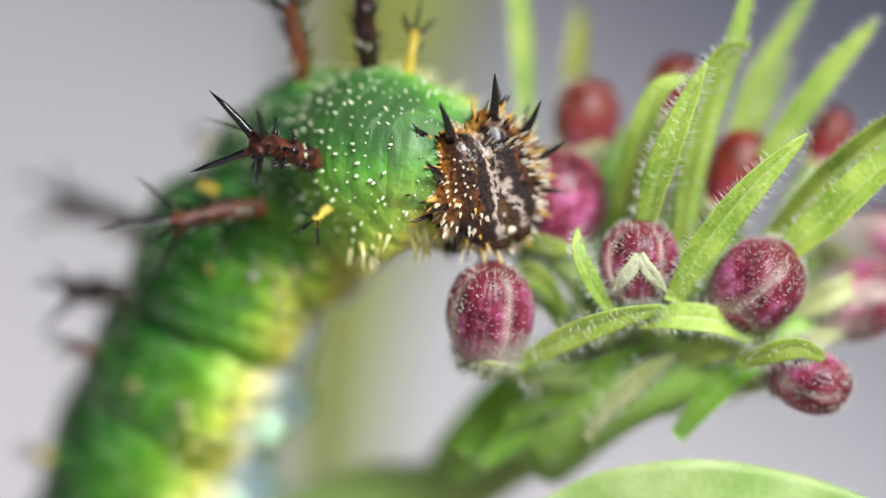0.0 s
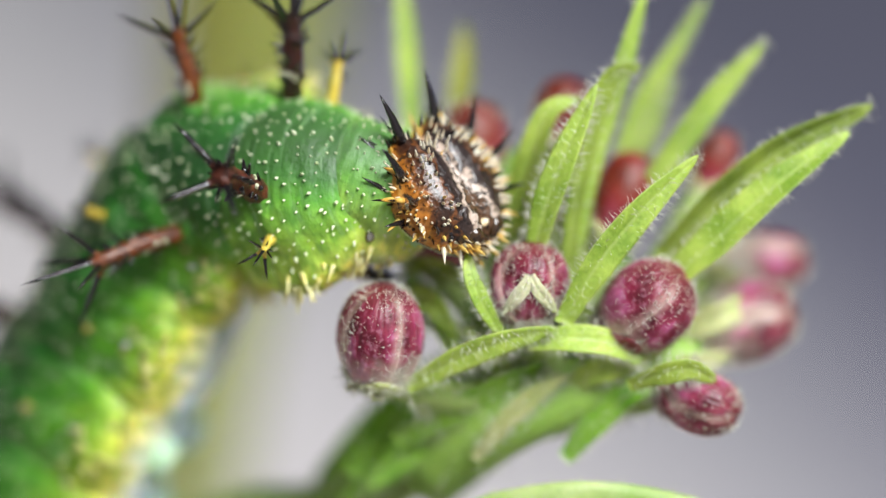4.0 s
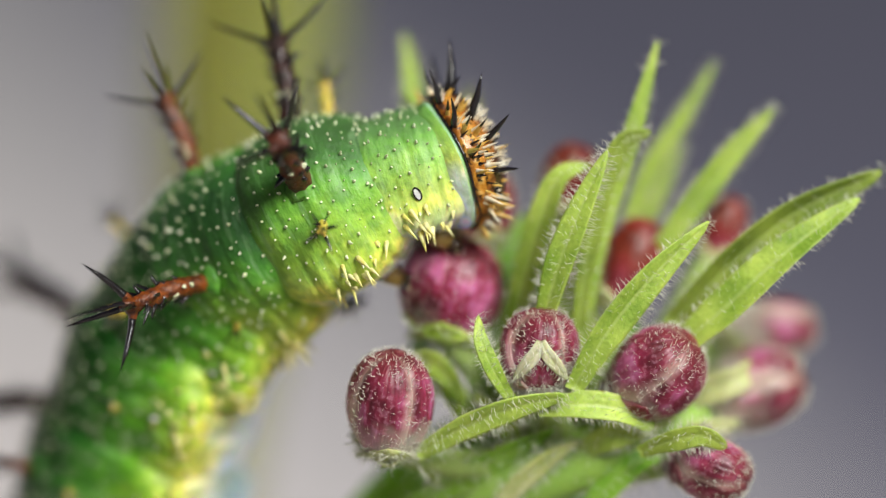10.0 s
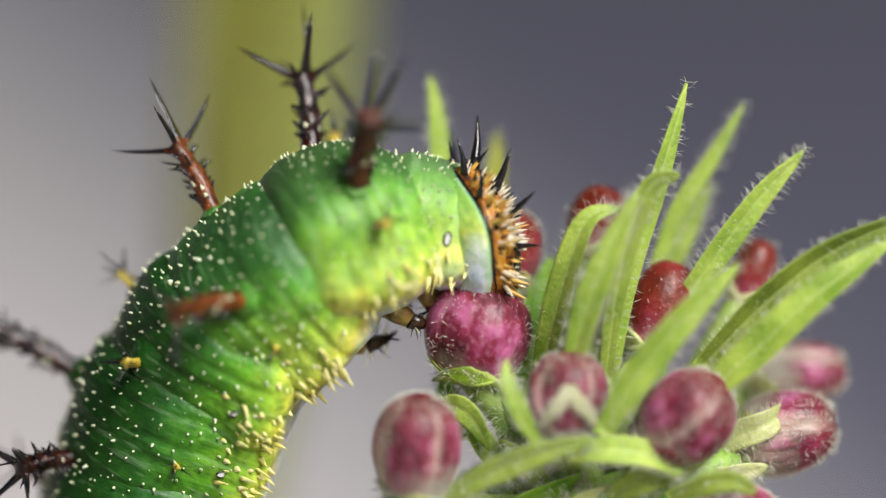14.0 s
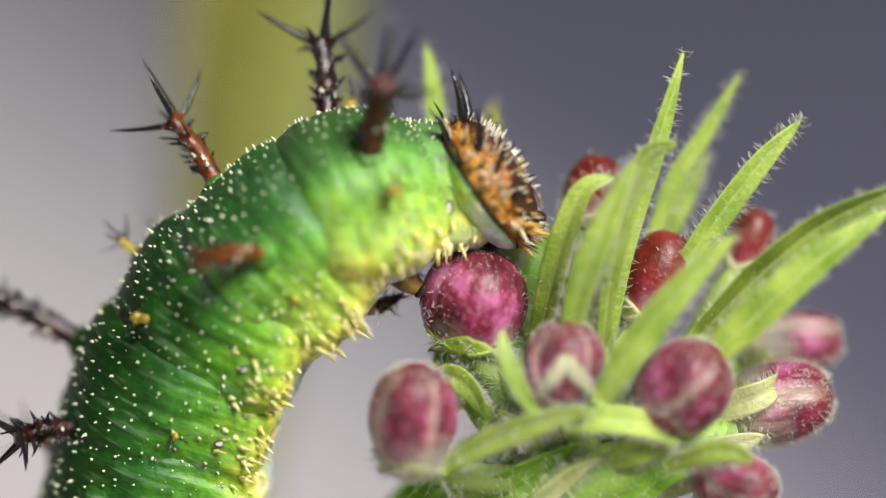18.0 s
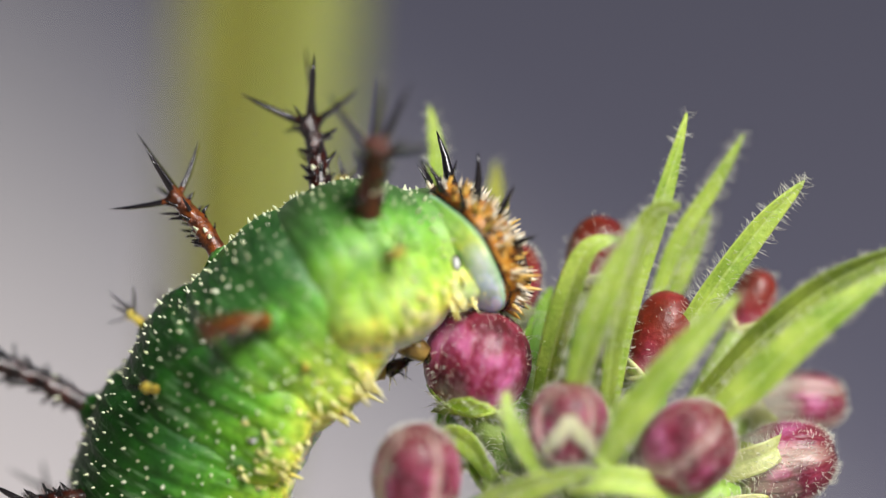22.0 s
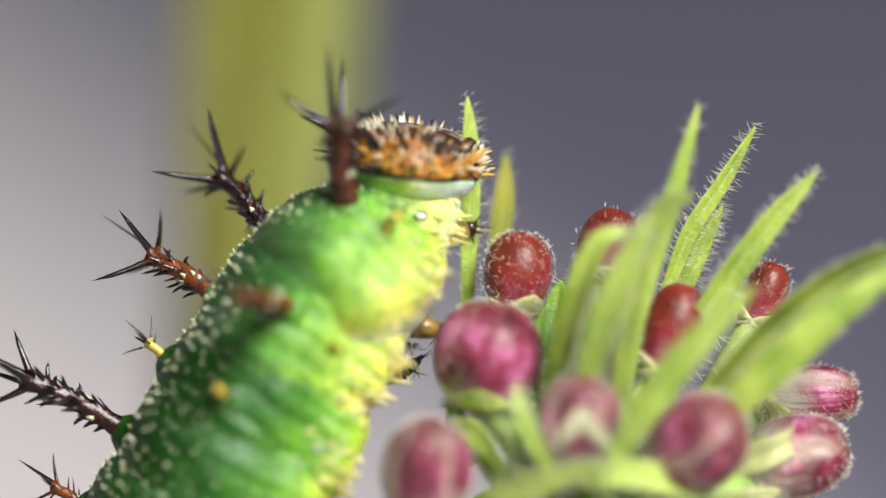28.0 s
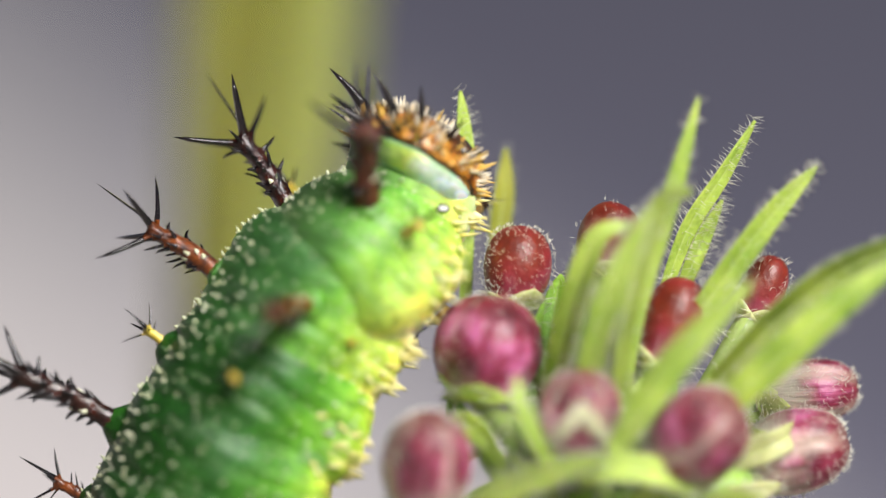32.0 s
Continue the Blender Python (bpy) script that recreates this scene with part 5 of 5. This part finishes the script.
def motions():
    rest = swaying_leaf.location.copy()
    walk(swaying_leaf, [(t, pose(rest.x + push * MM, rest.y, rest.z, 0, turn, 0)) for t, push, turn in (
        (0.0, 0, 0), (23.0, 0, 0), (25.0, 0.05, 0.2), (25.5, 0.1, 0.8), (27.5, 0.3, 4.6), (28.0, 0.3, 4.8), (29.0, 0.3, 4.4), (31.0, 0.25, 3.4), (32.0, 0.25, 3.4))])
    walk(thorax_front, [
        (0.0, at(8.146, -5.759, 11.863, 58.3, 4.2, 24.1)), (1.0, at(8.277, -5.698, 12.070, 52.8, 15.0, 14.3)), (2.0, at(8.904, -5.647, 11.944, 45.3, 12.6, 10.4)),
        (3.0, at(9.508, -5.470, 11.576, 57.5, 19.9, 8.0)), (6.0, at(10.644, -5.727, 13.030, 47.0, -10.8, -11.6)), (7.0, at(10.367, -5.686, 13.239, 42.4, -20.9, -12.6)),
        (8.0, at(10.337, -5.666, 13.378, 36.6, -19.2, -11.4)), (9.0, at(10.413, -5.446, 13.803, 34.2, -22.5, -9.4)), (10.0, at(10.582, -5.139, 14.229, 23.6, -16.3, 0.4)),
        (11.0, at(10.461, -4.580, 14.206, 19.0, -25.7, 10.4)), (12.0, at(10.216, -4.480, 14.151, 16.1, -6.9, 22.5)), (13.0, at(10.401, -3.900, 14.150, 16.6, 14.9, 20.0)),
        (13.5, at(10.482, -3.800, 14.067, 17.8, 15.1, 17.9)), (15.5, at(10.572, -3.669, 14.109, 22.6, 10.7, 14.8)), (16.0, at(10.666, -3.656, 14.134, 23.5, 7.5, 13.6)),
        (17.0, at(10.791, -3.626, 14.390, 24.6, -4.1, 6.9)), (18.0, at(10.863, -3.666, 14.234, 23.4, 3.3, 8.0)), (19.0, at(10.868, -3.552, 14.274, 28.4, 1.3, 4.8)),
        (20.0, at(11.066, -3.520, 14.340, 26.4, -12.5, 2.3)), (21.0, at(11.058, -3.621, 14.522, 21.0, -20.6, 6.6)), (22.0, at(10.534, -3.657, 14.066, 13.1, -4.2, 19.7)),
        (23.0, at(10.275, -3.503, 14.240, 16.9, -40.7, 22.4)), (24.0, at(9.925, -2.894, 14.335, 8.0, -65.2, 29.6)), (25.0, at(9.250, -2.376, 14.423, -59.5, -82.8, 101.7)),
        (25.5, at(8.847, -2.178, 14.439, -50.7, -82.5, 88.9)), (27.5, at(8.794, -1.731, 14.788, -3.9, -67.3, 35.3)), (28.0, at(9.070, -1.712, 14.841, 1.2, -65.6, 30.8)),
        (29.0, at(9.414, -1.727, 15.029, 25.4, -66.4, 7.7)), (30.0, at(9.593, -1.786, 14.864, 17.6, -57.0, 15.4)), (31.0, at(9.601, -1.743, 15.050, 31.9, -67.7, 7.8)),
        (32.0, at(9.513, -1.733, 15.179, 31.5, -72.8, 9.7)),
    ])
    walk(thorax_middle, [
        (0.0, at(6.994, -4.942, 12.108, 51.5, -6.2, -54.2)), (1.0, at(6.910, -4.866, 12.035, 52.0, -5.0, -52.1)), (2.0, at(7.319, -4.821, 11.906, 54.1, -10.0, -50.6)),
        (3.0, at(7.722, -4.741, 11.774, 52.9, -5.2, -41.4)), (6.0, at(8.401, -4.741, 12.246, 48.2, -12.1, -35.6)), (7.0, at(8.350, -4.740, 12.459, 47.6, -16.9, -33.2)),
        (8.0, at(8.307, -4.742, 12.670, 46.5, -19.0, -30.3)), (9.0, at(8.268, -4.674, 12.985, 42.8, -23.6, -25.6)), (10.0, at(8.384, -4.634, 13.469, 36.2, -27.4, -17.1)),
        (11.0, at(8.394, -4.485, 13.611, 27.6, -26.4, -5.0)), (12.0, at(8.263, -4.517, 13.710, 21.6, -24.0, 2.5)), (13.0, at(8.250, -4.244, 13.866, 16.8, -21.4, 10.9)),
        (13.5, at(8.246, -4.177, 13.875, 16.1, -19.9, 12.7)), (15.5, at(8.470, -4.104, 13.886, 15.7, -17.3, 14.1)), (16.0, at(8.518, -4.069, 13.859, 17.0, -17.9, 13.2)),
        (17.0, at(8.724, -3.981, 13.983, 16.4, -17.3, 12.3)), (18.0, at(8.736, -3.989, 13.958, 16.1, -16.8, 12.1)), (19.0, at(8.696, -3.914, 13.993, 15.0, -14.4, 15.7)),
        (20.0, at(8.846, -3.862, 13.913, 12.7, -15.6, 13.1)), (21.0, at(8.975, -3.913, 13.878, 12.4, -18.7, 11.5)), (22.0, at(8.666, -4.038, 13.668, 11.0, -20.2, 14.9)),
        (23.0, at(8.597, -3.961, 13.514, 10.0, -22.5, 16.7)), (24.0, at(8.438, -3.405, 13.436, -0.5, -27.7, 25.0)), (25.0, at(8.001, -2.840, 13.334, -10.6, -31.8, 34.3)),
        (25.5, at(7.717, -2.666, 13.254, -18.8, -28.6, 41.2)), (27.5, at(7.825, -2.436, 13.294, -18.7, -32.5, 45.4)), (28.0, at(7.885, -2.399, 13.329, -13.9, -31.7, 42.9)),
        (29.0, at(8.085, -2.315, 13.362, -5.5, -37.1, 37.8)), (30.0, at(8.173, -2.377, 13.449, -1.7, -37.6, 35.8)), (31.0, at(8.334, -2.326, 13.557, 0.7, -38.1, 34.9)),
        (32.0, at(8.371, -2.323, 13.627, 0.9, -38.5, 35.8)),
    ])
    walk(thorax_rear, [
        (0.0, at(5.517, -2.660, 11.898, 70.7, 3.9, -57.7)), (1.0, at(5.405, -2.649, 11.799, 70.6, 4.7, -60.1)), (2.0, at(5.538, -2.678, 11.848, 73.1, 2.4, -55.8)),
        (3.0, at(5.753, -2.725, 11.968, 76.9, 2.3, -51.0)), (6.0, at(6.061, -2.777, 12.338, 82.7, 1.6, -54.2)), (7.0, at(6.124, -2.800, 12.121, 81.2, -1.9, -55.9)),
        (8.0, at(6.111, -2.827, 12.086, 79.8, -5.3, -54.3)), (9.0, at(5.868, -2.876, 12.043, 76.5, -9.6, -47.2)), (10.0, at(5.921, -2.958, 12.043, 70.4, -20.0, -44.5)),
        (11.0, at(5.839, -3.149, 12.015, 66.9, -23.5, -39.7)), (12.0, at(5.776, -3.463, 12.046, 64.4, -27.9, -39.0)), (13.0, at(5.749, -3.565, 12.151, 61.4, -31.1, -34.4)),
        (13.5, at(5.840, -3.564, 12.191, 61.2, -32.6, -34.8)), (15.5, at(6.047, -3.536, 12.180, 57.4, -36.4, -30.0)), (16.0, at(6.080, -3.525, 12.236, 58.5, -37.1, -29.5)),
        (17.0, at(6.264, -3.506, 12.350, 55.4, -40.4, -26.9)), (18.0, at(6.283, -3.504, 12.346, 53.5, -41.0, -25.1)), (19.0, at(6.366, -3.495, 12.487, 52.9, -44.2, -24.9)),
        (20.0, at(6.446, -3.448, 12.471, 50.6, -45.0, -23.8)), (21.0, at(6.535, -3.457, 12.384, 50.2, -44.3, -23.3)), (22.0, at(6.402, -3.542, 12.116, 53.9, -44.2, -25.0)),
        (23.0, at(6.377, -3.510, 11.920, 53.7, -44.6, -23.6)), (24.0, at(6.380, -3.160, 11.621, 49.1, -46.7, -17.4)), (25.0, at(6.285, -2.751, 11.300, 43.2, -50.8, -7.6)),
        (25.5, at(6.267, -2.621, 11.140, 38.4, -55.0, -1.5)), (27.5, at(6.354, -2.448, 11.276, 26.5, -59.5, 4.9)), (28.0, at(6.388, -2.420, 11.403, 21.7, -59.7, 10.5)),
        (29.0, at(6.475, -2.356, 11.460, 34.5, -61.6, 2.0)), (30.0, at(6.503, -2.364, 11.582, 40.1, -61.3, -0.7)), (31.0, at(6.519, -2.354, 11.691, 45.3, -60.1, -4.3)),
        (32.0, at(6.509, -2.357, 11.812, 44.1, -60.7, -0.8)),
    ])
    walk(abdomen_first, [
        (0.0, at(4.111, -1.058, 10.628, 35.4, -61.3, -30.7)), (1.0, at(4.187, -1.058, 10.620, 35.4, -62.3, -30.6)), (2.0, at(4.108, -1.099, 10.483, 36.7, -61.3, -32.0)),
        (3.0, at(4.091, -1.117, 10.564, 39.1, -58.0, -34.5)), (6.0, at(4.526, -1.110, 10.716, 42.2, -56.9, -38.3)), (7.0, at(4.738, -1.108, 10.390, 47.7, -56.1, -42.9)),
        (8.0, at(4.531, -1.124, 10.054, 55.5, -44.1, -46.9)), (9.0, at(4.526, -1.197, 10.080, 57.0, -45.7, -48.8)), (10.0, at(4.492, -1.242, 10.224, 56.0, -46.0, -47.8)),
        (11.0, at(4.432, -1.554, 10.145, 52.8, -47.4, -44.1)), (12.0, at(4.315, -1.909, 10.184, 61.6, -46.5, -53.2)), (13.0, at(4.224, -2.215, 10.226, 61.7, -49.2, -54.9)),
        (13.5, at(4.215, -2.249, 10.228, 62.1, -49.8, -54.4)), (15.5, at(4.320, -2.287, 10.273, 57.5, -52.0, -47.8)), (16.0, at(4.303, -2.303, 10.310, 56.4, -52.1, -46.3)),
        (17.0, at(4.458, -2.352, 10.399, 54.8, -53.4, -44.7)), (18.0, at(4.464, -2.361, 10.388, 55.2, -54.4, -44.8)), (19.0, at(4.434, -2.376, 10.412, 52.2, -55.3, -40.5)),
        (20.0, at(4.489, -2.378, 10.336, 49.2, -55.0, -37.5)), (21.0, at(4.612, -2.399, 10.287, 48.2, -54.8, -36.8)), (22.0, at(4.607, -2.418, 10.050, 53.2, -54.7, -41.9)),
        (23.0, at(4.639, -2.404, 9.857, 51.5, -54.5, -39.8)), (24.0, at(4.761, -2.352, 9.595, 46.6, -53.7, -32.9)), (25.0, at(4.835, -2.299, 9.261, 40.7, -53.9, -24.9)),
        (25.5, at(4.939, -2.301, 9.125, 38.3, -54.6, -20.9)), (27.5, at(5.080, -2.327, 9.013, 32.0, -56.9, -2.9)), (28.0, at(5.125, -2.329, 9.039, 31.5, -56.9, -0.2)),
        (29.0, at(5.167, -2.309, 9.088, 30.4, -56.8, 2.8)), (30.0, at(5.184, -2.303, 9.149, 32.4, -57.2, 3.8)), (31.0, at(5.209, -2.313, 9.266, 33.8, -57.9, 4.2)),
        (32.0, at(5.173, -2.308, 9.326, 33.9, -58.6, 3.9)),
    ])
    walk(abdomen_second, [
        (0.0, at(2.326, -0.147, 8.553, 5.3, -73.5, -1.9)), (1.0, at(2.317, -0.151, 8.487, 22.5, -68.9, -23.2)), (2.0, at(2.702, -0.156, 7.936, 33.4, -61.2, -40.1)),
        (3.0, at(2.723, -0.139, 7.937, 31.1, -60.4, -38.6)), (6.0, at(3.201, -0.120, 8.104, 25.2, -60.1, -35.0)), (7.0, at(3.526, -0.115, 7.849, 25.5, -60.1, -35.6)),
        (8.0, at(3.445, -0.116, 7.914, 26.0, -60.0, -36.1)), (9.0, at(3.482, -0.142, 7.906, 44.7, -64.7, -53.7)), (10.0, at(3.371, -0.150, 7.915, 43.7, -64.4, -52.6)),
        (11.0, at(3.114, -0.562, 7.879, 39.6, -64.6, -46.6)), (12.0, at(2.864, -0.872, 7.761, 55.8, -58.3, -31.3)), (13.0, at(2.844, -1.282, 7.993, 62.8, -61.9, -43.2)),
        (13.5, at(2.925, -1.321, 7.937, 61.1, -62.7, -41.6)), (15.5, at(3.086, -1.368, 7.906, 61.0, -60.8, -41.8)), (16.0, at(2.930, -1.379, 7.721, 57.4, -57.3, -35.8)),
        (17.0, at(3.179, -1.413, 7.916, 62.7, -60.5, -43.5)), (18.0, at(3.164, -1.422, 7.960, 61.4, -62.5, -43.8)), (19.0, at(3.167, -1.442, 7.955, 65.2, -62.9, -46.3)),
        (20.0, at(3.146, -1.457, 7.903, 62.9, -62.6, -44.6)), (21.0, at(3.381, -1.472, 7.967, 67.0, -63.2, -50.1)), (22.0, at(3.400, -1.468, 7.757, 65.9, -60.8, -47.1)),
        (23.0, at(3.437, -1.474, 7.573, 67.7, -59.1, -45.9)), (24.0, at(3.674, -1.716, 7.342, 70.3, -57.5, -38.9)), (25.0, at(3.703, -1.972, 7.047, 65.1, -57.8, -32.3)),
        (25.5, at(3.841, -2.061, 6.969, 63.2, -58.6, -32.8)), (27.5, at(4.100, -2.238, 6.857, 59.6, -60.6, -34.2)), (28.0, at(4.129, -2.254, 6.889, 58.3, -61.8, -35.4)),
        (29.0, at(4.125, -2.270, 6.877, 58.0, -61.7, -34.3)), (30.0, at(4.051, -2.273, 6.868, 61.3, -60.2, -34.4)), (31.0, at(4.039, -2.278, 6.957, 65.9, -59.8, -35.6)),
        (32.0, at(3.942, -2.274, 6.985, 66.8, -60.4, -35.9)),
    ])
    walk(abdomen_third, [
        (0.0, at(1.073, 0.849, 5.490, 29.8, -60.1, -39.1)), (1.0, at(1.174, 0.857, 5.460, 30.7, -60.0, -39.9)), (2.0, at(1.206, 0.890, 5.376, 31.9, -59.0, -41.9)),
        (3.0, at(1.235, 0.855, 5.393, 29.0, -59.6, -38.7)), (6.0, at(1.882, 0.826, 5.435, 23.9, -59.6, -35.2)), (7.0, at(2.212, 0.830, 5.191, 24.0, -59.7, -35.5)),
        (8.0, at(2.133, 0.837, 5.260, 24.5, -59.6, -36.0)), (9.0, at(2.642, 0.891, 5.118, 42.5, -64.8, -52.9)), (10.0, at(2.430, 0.877, 5.133, 42.2, -64.8, -52.7)),
        (11.0, at(2.081, 0.343, 5.116, 39.8, -65.8, -49.5)), (12.0, at(2.013, -0.126, 5.091, 62.3, -65.1, -44.4)), (13.0, at(2.202, -0.657, 4.958, 59.7, -65.8, -40.3)),
        (16.0, at(2.271, -0.660, 5.081, 63.6, -64.4, -44.3)), (17.0, at(2.446, -0.655, 5.119, 65.2, -64.0, -46.3)), (18.0, at(2.590, -0.658, 5.184, 68.4, -65.8, -50.8)),
        (19.0, at(2.534, -0.681, 5.129, 67.7, -65.7, -48.9)), (20.0, at(2.812, -0.696, 5.091, 71.5, -67.8, -54.1)), (21.0, at(2.981, -0.688, 5.057, 69.2, -66.4, -52.2)),
        (22.0, at(3.052, -0.676, 5.113, 66.1, -64.1, -47.4)), (23.0, at(3.011, -0.688, 5.163, 64.7, -62.6, -44.4)), (24.0, at(3.067, -1.146, 5.044, 56.0, -63.1, -33.7)),
        (25.0, at(2.749, -1.607, 4.921, 47.6, -62.5, -24.0)), (28.0, at(2.995, -1.870, 4.912, 47.7, -63.6, -24.7)), (29.0, at(3.027, -1.898, 4.930, 47.6, -64.0, -23.8)),
        (30.0, at(3.042, -1.887, 4.951, 49.9, -64.7, -25.6)), (31.0, at(3.051, -1.873, 5.040, 51.8, -64.3, -26.7)), (32.0, at(3.203, -1.880, 5.079, 52.3, -66.4, -28.2)),
    ])
    walk(abdomen_fourth, [
        (0.0, at(-0.195, 1.770, 2.663, 38.8, -66.7, -49.2)), (1.0, at(-0.082, 1.796, 2.634, 40.0, -66.6, -50.2)), (2.0, at(0.008, 1.897, 2.606, 41.0, -65.4, -52.1)),
        (3.0, at(0.091, 1.781, 2.652, 37.6, -66.3, -48.3)), (6.0, at(0.831, 1.672, 2.763, 31.2, -66.7, -43.4)), (7.0, at(1.168, 1.677, 2.518, 31.4, -66.8, -43.7)),
        (8.0, at(1.095, 1.698, 2.589, 32.0, -66.7, -44.4)), (9.0, at(2.072, 1.879, 2.351, 57.2, -70.0, -68.9)), (10.0, at(1.749, 1.864, 2.367, 56.8, -70.0, -68.6)),
        (11.0, at(1.274, 1.248, 2.326, 54.9, -71.3, -65.6)), (12.0, at(0.991, 0.824, 2.342, 79.7, -67.7, -63.4)), (13.0, at(1.107, 0.211, 2.193, 77.6, -68.7, -59.7)),
        (16.0, at(1.187, 0.317, 2.349, 80.5, -66.9, -62.8)), (17.0, at(1.384, 0.364, 2.397, 81.9, -66.3, -64.6)), (18.0, at(1.659, 0.360, 2.431, 86.6, -67.5, -70.6)),
        (19.0, at(1.605, 0.317, 2.376, 85.8, -67.6, -68.6)), (20.0, at(2.136, 0.286, 2.303, 91.6, -69.0, -75.7)), (21.0, at(2.339, 0.321, 2.292, 88.0, -68.0, -72.5)),
        (22.0, at(2.375, 0.357, 2.302, 82.8, -66.2, -65.8)), (23.0, at(2.244, 0.351, 2.320, 80.3, -65.1, -61.7)), (24.0, at(2.165, -0.311, 2.203, 71.4, -66.7, -50.7)),
        (25.0, at(1.719, -0.957, 1.907, 61.5, -67.2, -39.4)), (28.0, at(2.016, -1.227, 1.776, 62.4, -68.2, -40.8)), (29.0, at(2.058, -1.280, 1.785, 62.6, -68.6, -40.2)),
        (30.0, at(2.118, -1.245, 1.795, 65.8, -69.0, -42.8)), (31.0, at(2.123, -1.197, 1.894, 67.6, -68.4, -44.0)), (32.0, at(2.382, -1.225, 1.892, 70.0, -70.3, -47.3)),
    ])
    walk(abdomen_fifth, [
        (0.0, at(-0.917, 2.617, -0.259, 66.0, -74.3, -77.9)), (1.0, at(-0.793, 2.663, -0.283, 67.2, -73.9, -79.0)), (2.0, at(-0.658, 2.826, -0.271, 66.6, -72.7, -79.4)),
        (3.0, at(-0.534, 2.629, -0.215, 63.7, -74.1, -76.0)), (6.0, at(0.268, 2.427, -0.068, 55.6, -75.6, -69.1)), (7.0, at(0.611, 2.434, -0.314, 56.1, -75.7, -69.7)),
        (8.0, at(0.544, 2.468, -0.240, 56.8, -75.5, -70.4)), (9.0, at(2.009, 2.772, -0.495, 92.9, -73.3, -106.3)), (10.0, at(1.620, 2.755, -0.480, 92.4, -73.3, -105.9)),
        (11.0, at(1.064, 2.065, -0.542, 93.7, -74.8, -106.0)), (12.0, at(0.604, 1.921, -0.425, 108.7, -66.8, -94.7)), (13.0, at(0.658, 1.241, -0.596, 108.3, -68.1, -92.6)),
        (16.0, at(0.749, 1.452, -0.400, 108.2, -65.9, -93.0)), (17.0, at(0.970, 1.536, -0.338, 108.7, -65.2, -94.0)), (18.0, at(1.381, 1.518, -0.318, 114.0, -65.3, -100.4)),
        (19.0, at(1.310, 1.465, -0.376, 113.4, -65.5, -98.6)), (20.0, at(2.053, 1.403, -0.463, 119.6, -65.6, -105.9)), (21.0, at(2.245, 1.465, -0.464, 115.7, -65.5, -102.5)),
        (22.0, at(2.121, 1.542, -0.610, 109.4, -64.9, -94.9)), (23.0, at(1.795, 1.556, -0.693, 106.0, -64.4, -90.0)), (24.0, at(1.433, 0.714, -1.011, 100.2, -67.6, -81.8)),
        (25.0, at(1.011, -0.104, -1.486, 91.9, -70.1, -71.9)), (28.0, at(1.513, -0.385, -1.632, 94.3, -70.7, -74.7)), (29.0, at(1.563, -0.457, -1.631, 95.2, -71.1, -74.8)),
        (30.0, at(1.669, -0.394, -1.621, 98.7, -70.7, -77.8)), (31.0, at(1.666, -0.307, -1.508, 99.3, -69.8, -77.8)), (32.0, at(2.038, -0.365, -1.538, 104.7, -70.9, -84.0)),
    ])
    walk(head, [
        (0.0, at(9.935, -6.500, 11.371, 25.3, 8.3, -59.8)), (1.0, at(9.710, -6.500, 12.782, 65.3, -30.6, -71.0)), (2.0, at(10.928, -6.500, 12.524, 64.2, -30.8, -65.1)),
        (3.0, at(11.526, -6.500, 11.397, 30.1, -16.2, -65.6)), (6.0, at(12.731, -6.200, 13.678, 13.4, -36.6, -21.8)), (7.0, at(12.146, -6.100, 14.045, 0.7, -35.5, -10.6)),
        (8.0, at(12.082, -6.100, 13.981, -2.8, -26.9, -6.5)), (9.0, at(12.118, -5.800, 14.497, -5.8, -22.9, 0.0)), (10.0, at(12.104, -5.200, 14.669, -13.0, -21.2, 19.4)),
        (11.0, at(11.493, -4.800, 14.866, -25.9, -20.6, 36.3)), (12.0, at(11.209, -4.700, 14.242, -21.1, -14.8, 32.0)), (13.0, at(11.561, -3.900, 13.641, -17.7, -8.6, 30.5)),
        (16.0, at(12.229, -4.000, 14.221, -3.9, -34.3, -3.5)), (17.0, at(12.533, -4.200, 14.806, 5.9, -37.2, -18.4)), (18.0, at(12.434, -4.200, 14.392, -1.8, -34.3, -7.1)),
        (19.0, at(12.484, -4.200, 14.430, 4.3, -33.9, -17.8)), (20.0, at(12.570, -4.100, 15.132, 13.0, -56.7, -21.8)), (21.0, at(12.334, -4.000, 15.302, -28.4, -51.9, 24.0)),
        (22.0, at(11.811, -3.900, 14.246, -26.1, -30.5, 28.1)), (23.0, at(11.218, -3.700, 15.380, -44.8, -53.6, 42.2)), (24.0, at(10.321, -3.200, 15.625, -56.8, -52.7, 65.0)),
        (25.0, at(9.149, -2.800, 15.714, -70.6, -55.9, 107.3)), (28.0, at(9.717, -2.200, 16.667, 38.1, -81.7, -44.2)), (29.0, at(9.897, -2.200, 16.545, -33.8, -55.1, 26.6)),
        (30.0, at(10.213, -2.200, 16.017, -31.6, -47.0, 26.6)), (31.0, at(10.128, -2.200, 16.408, -39.5, -56.6, 33.7)), (32.0, at(9.906, -2.200, 16.573, -40.6, -56.6, 33.7)),
    ])


motions()
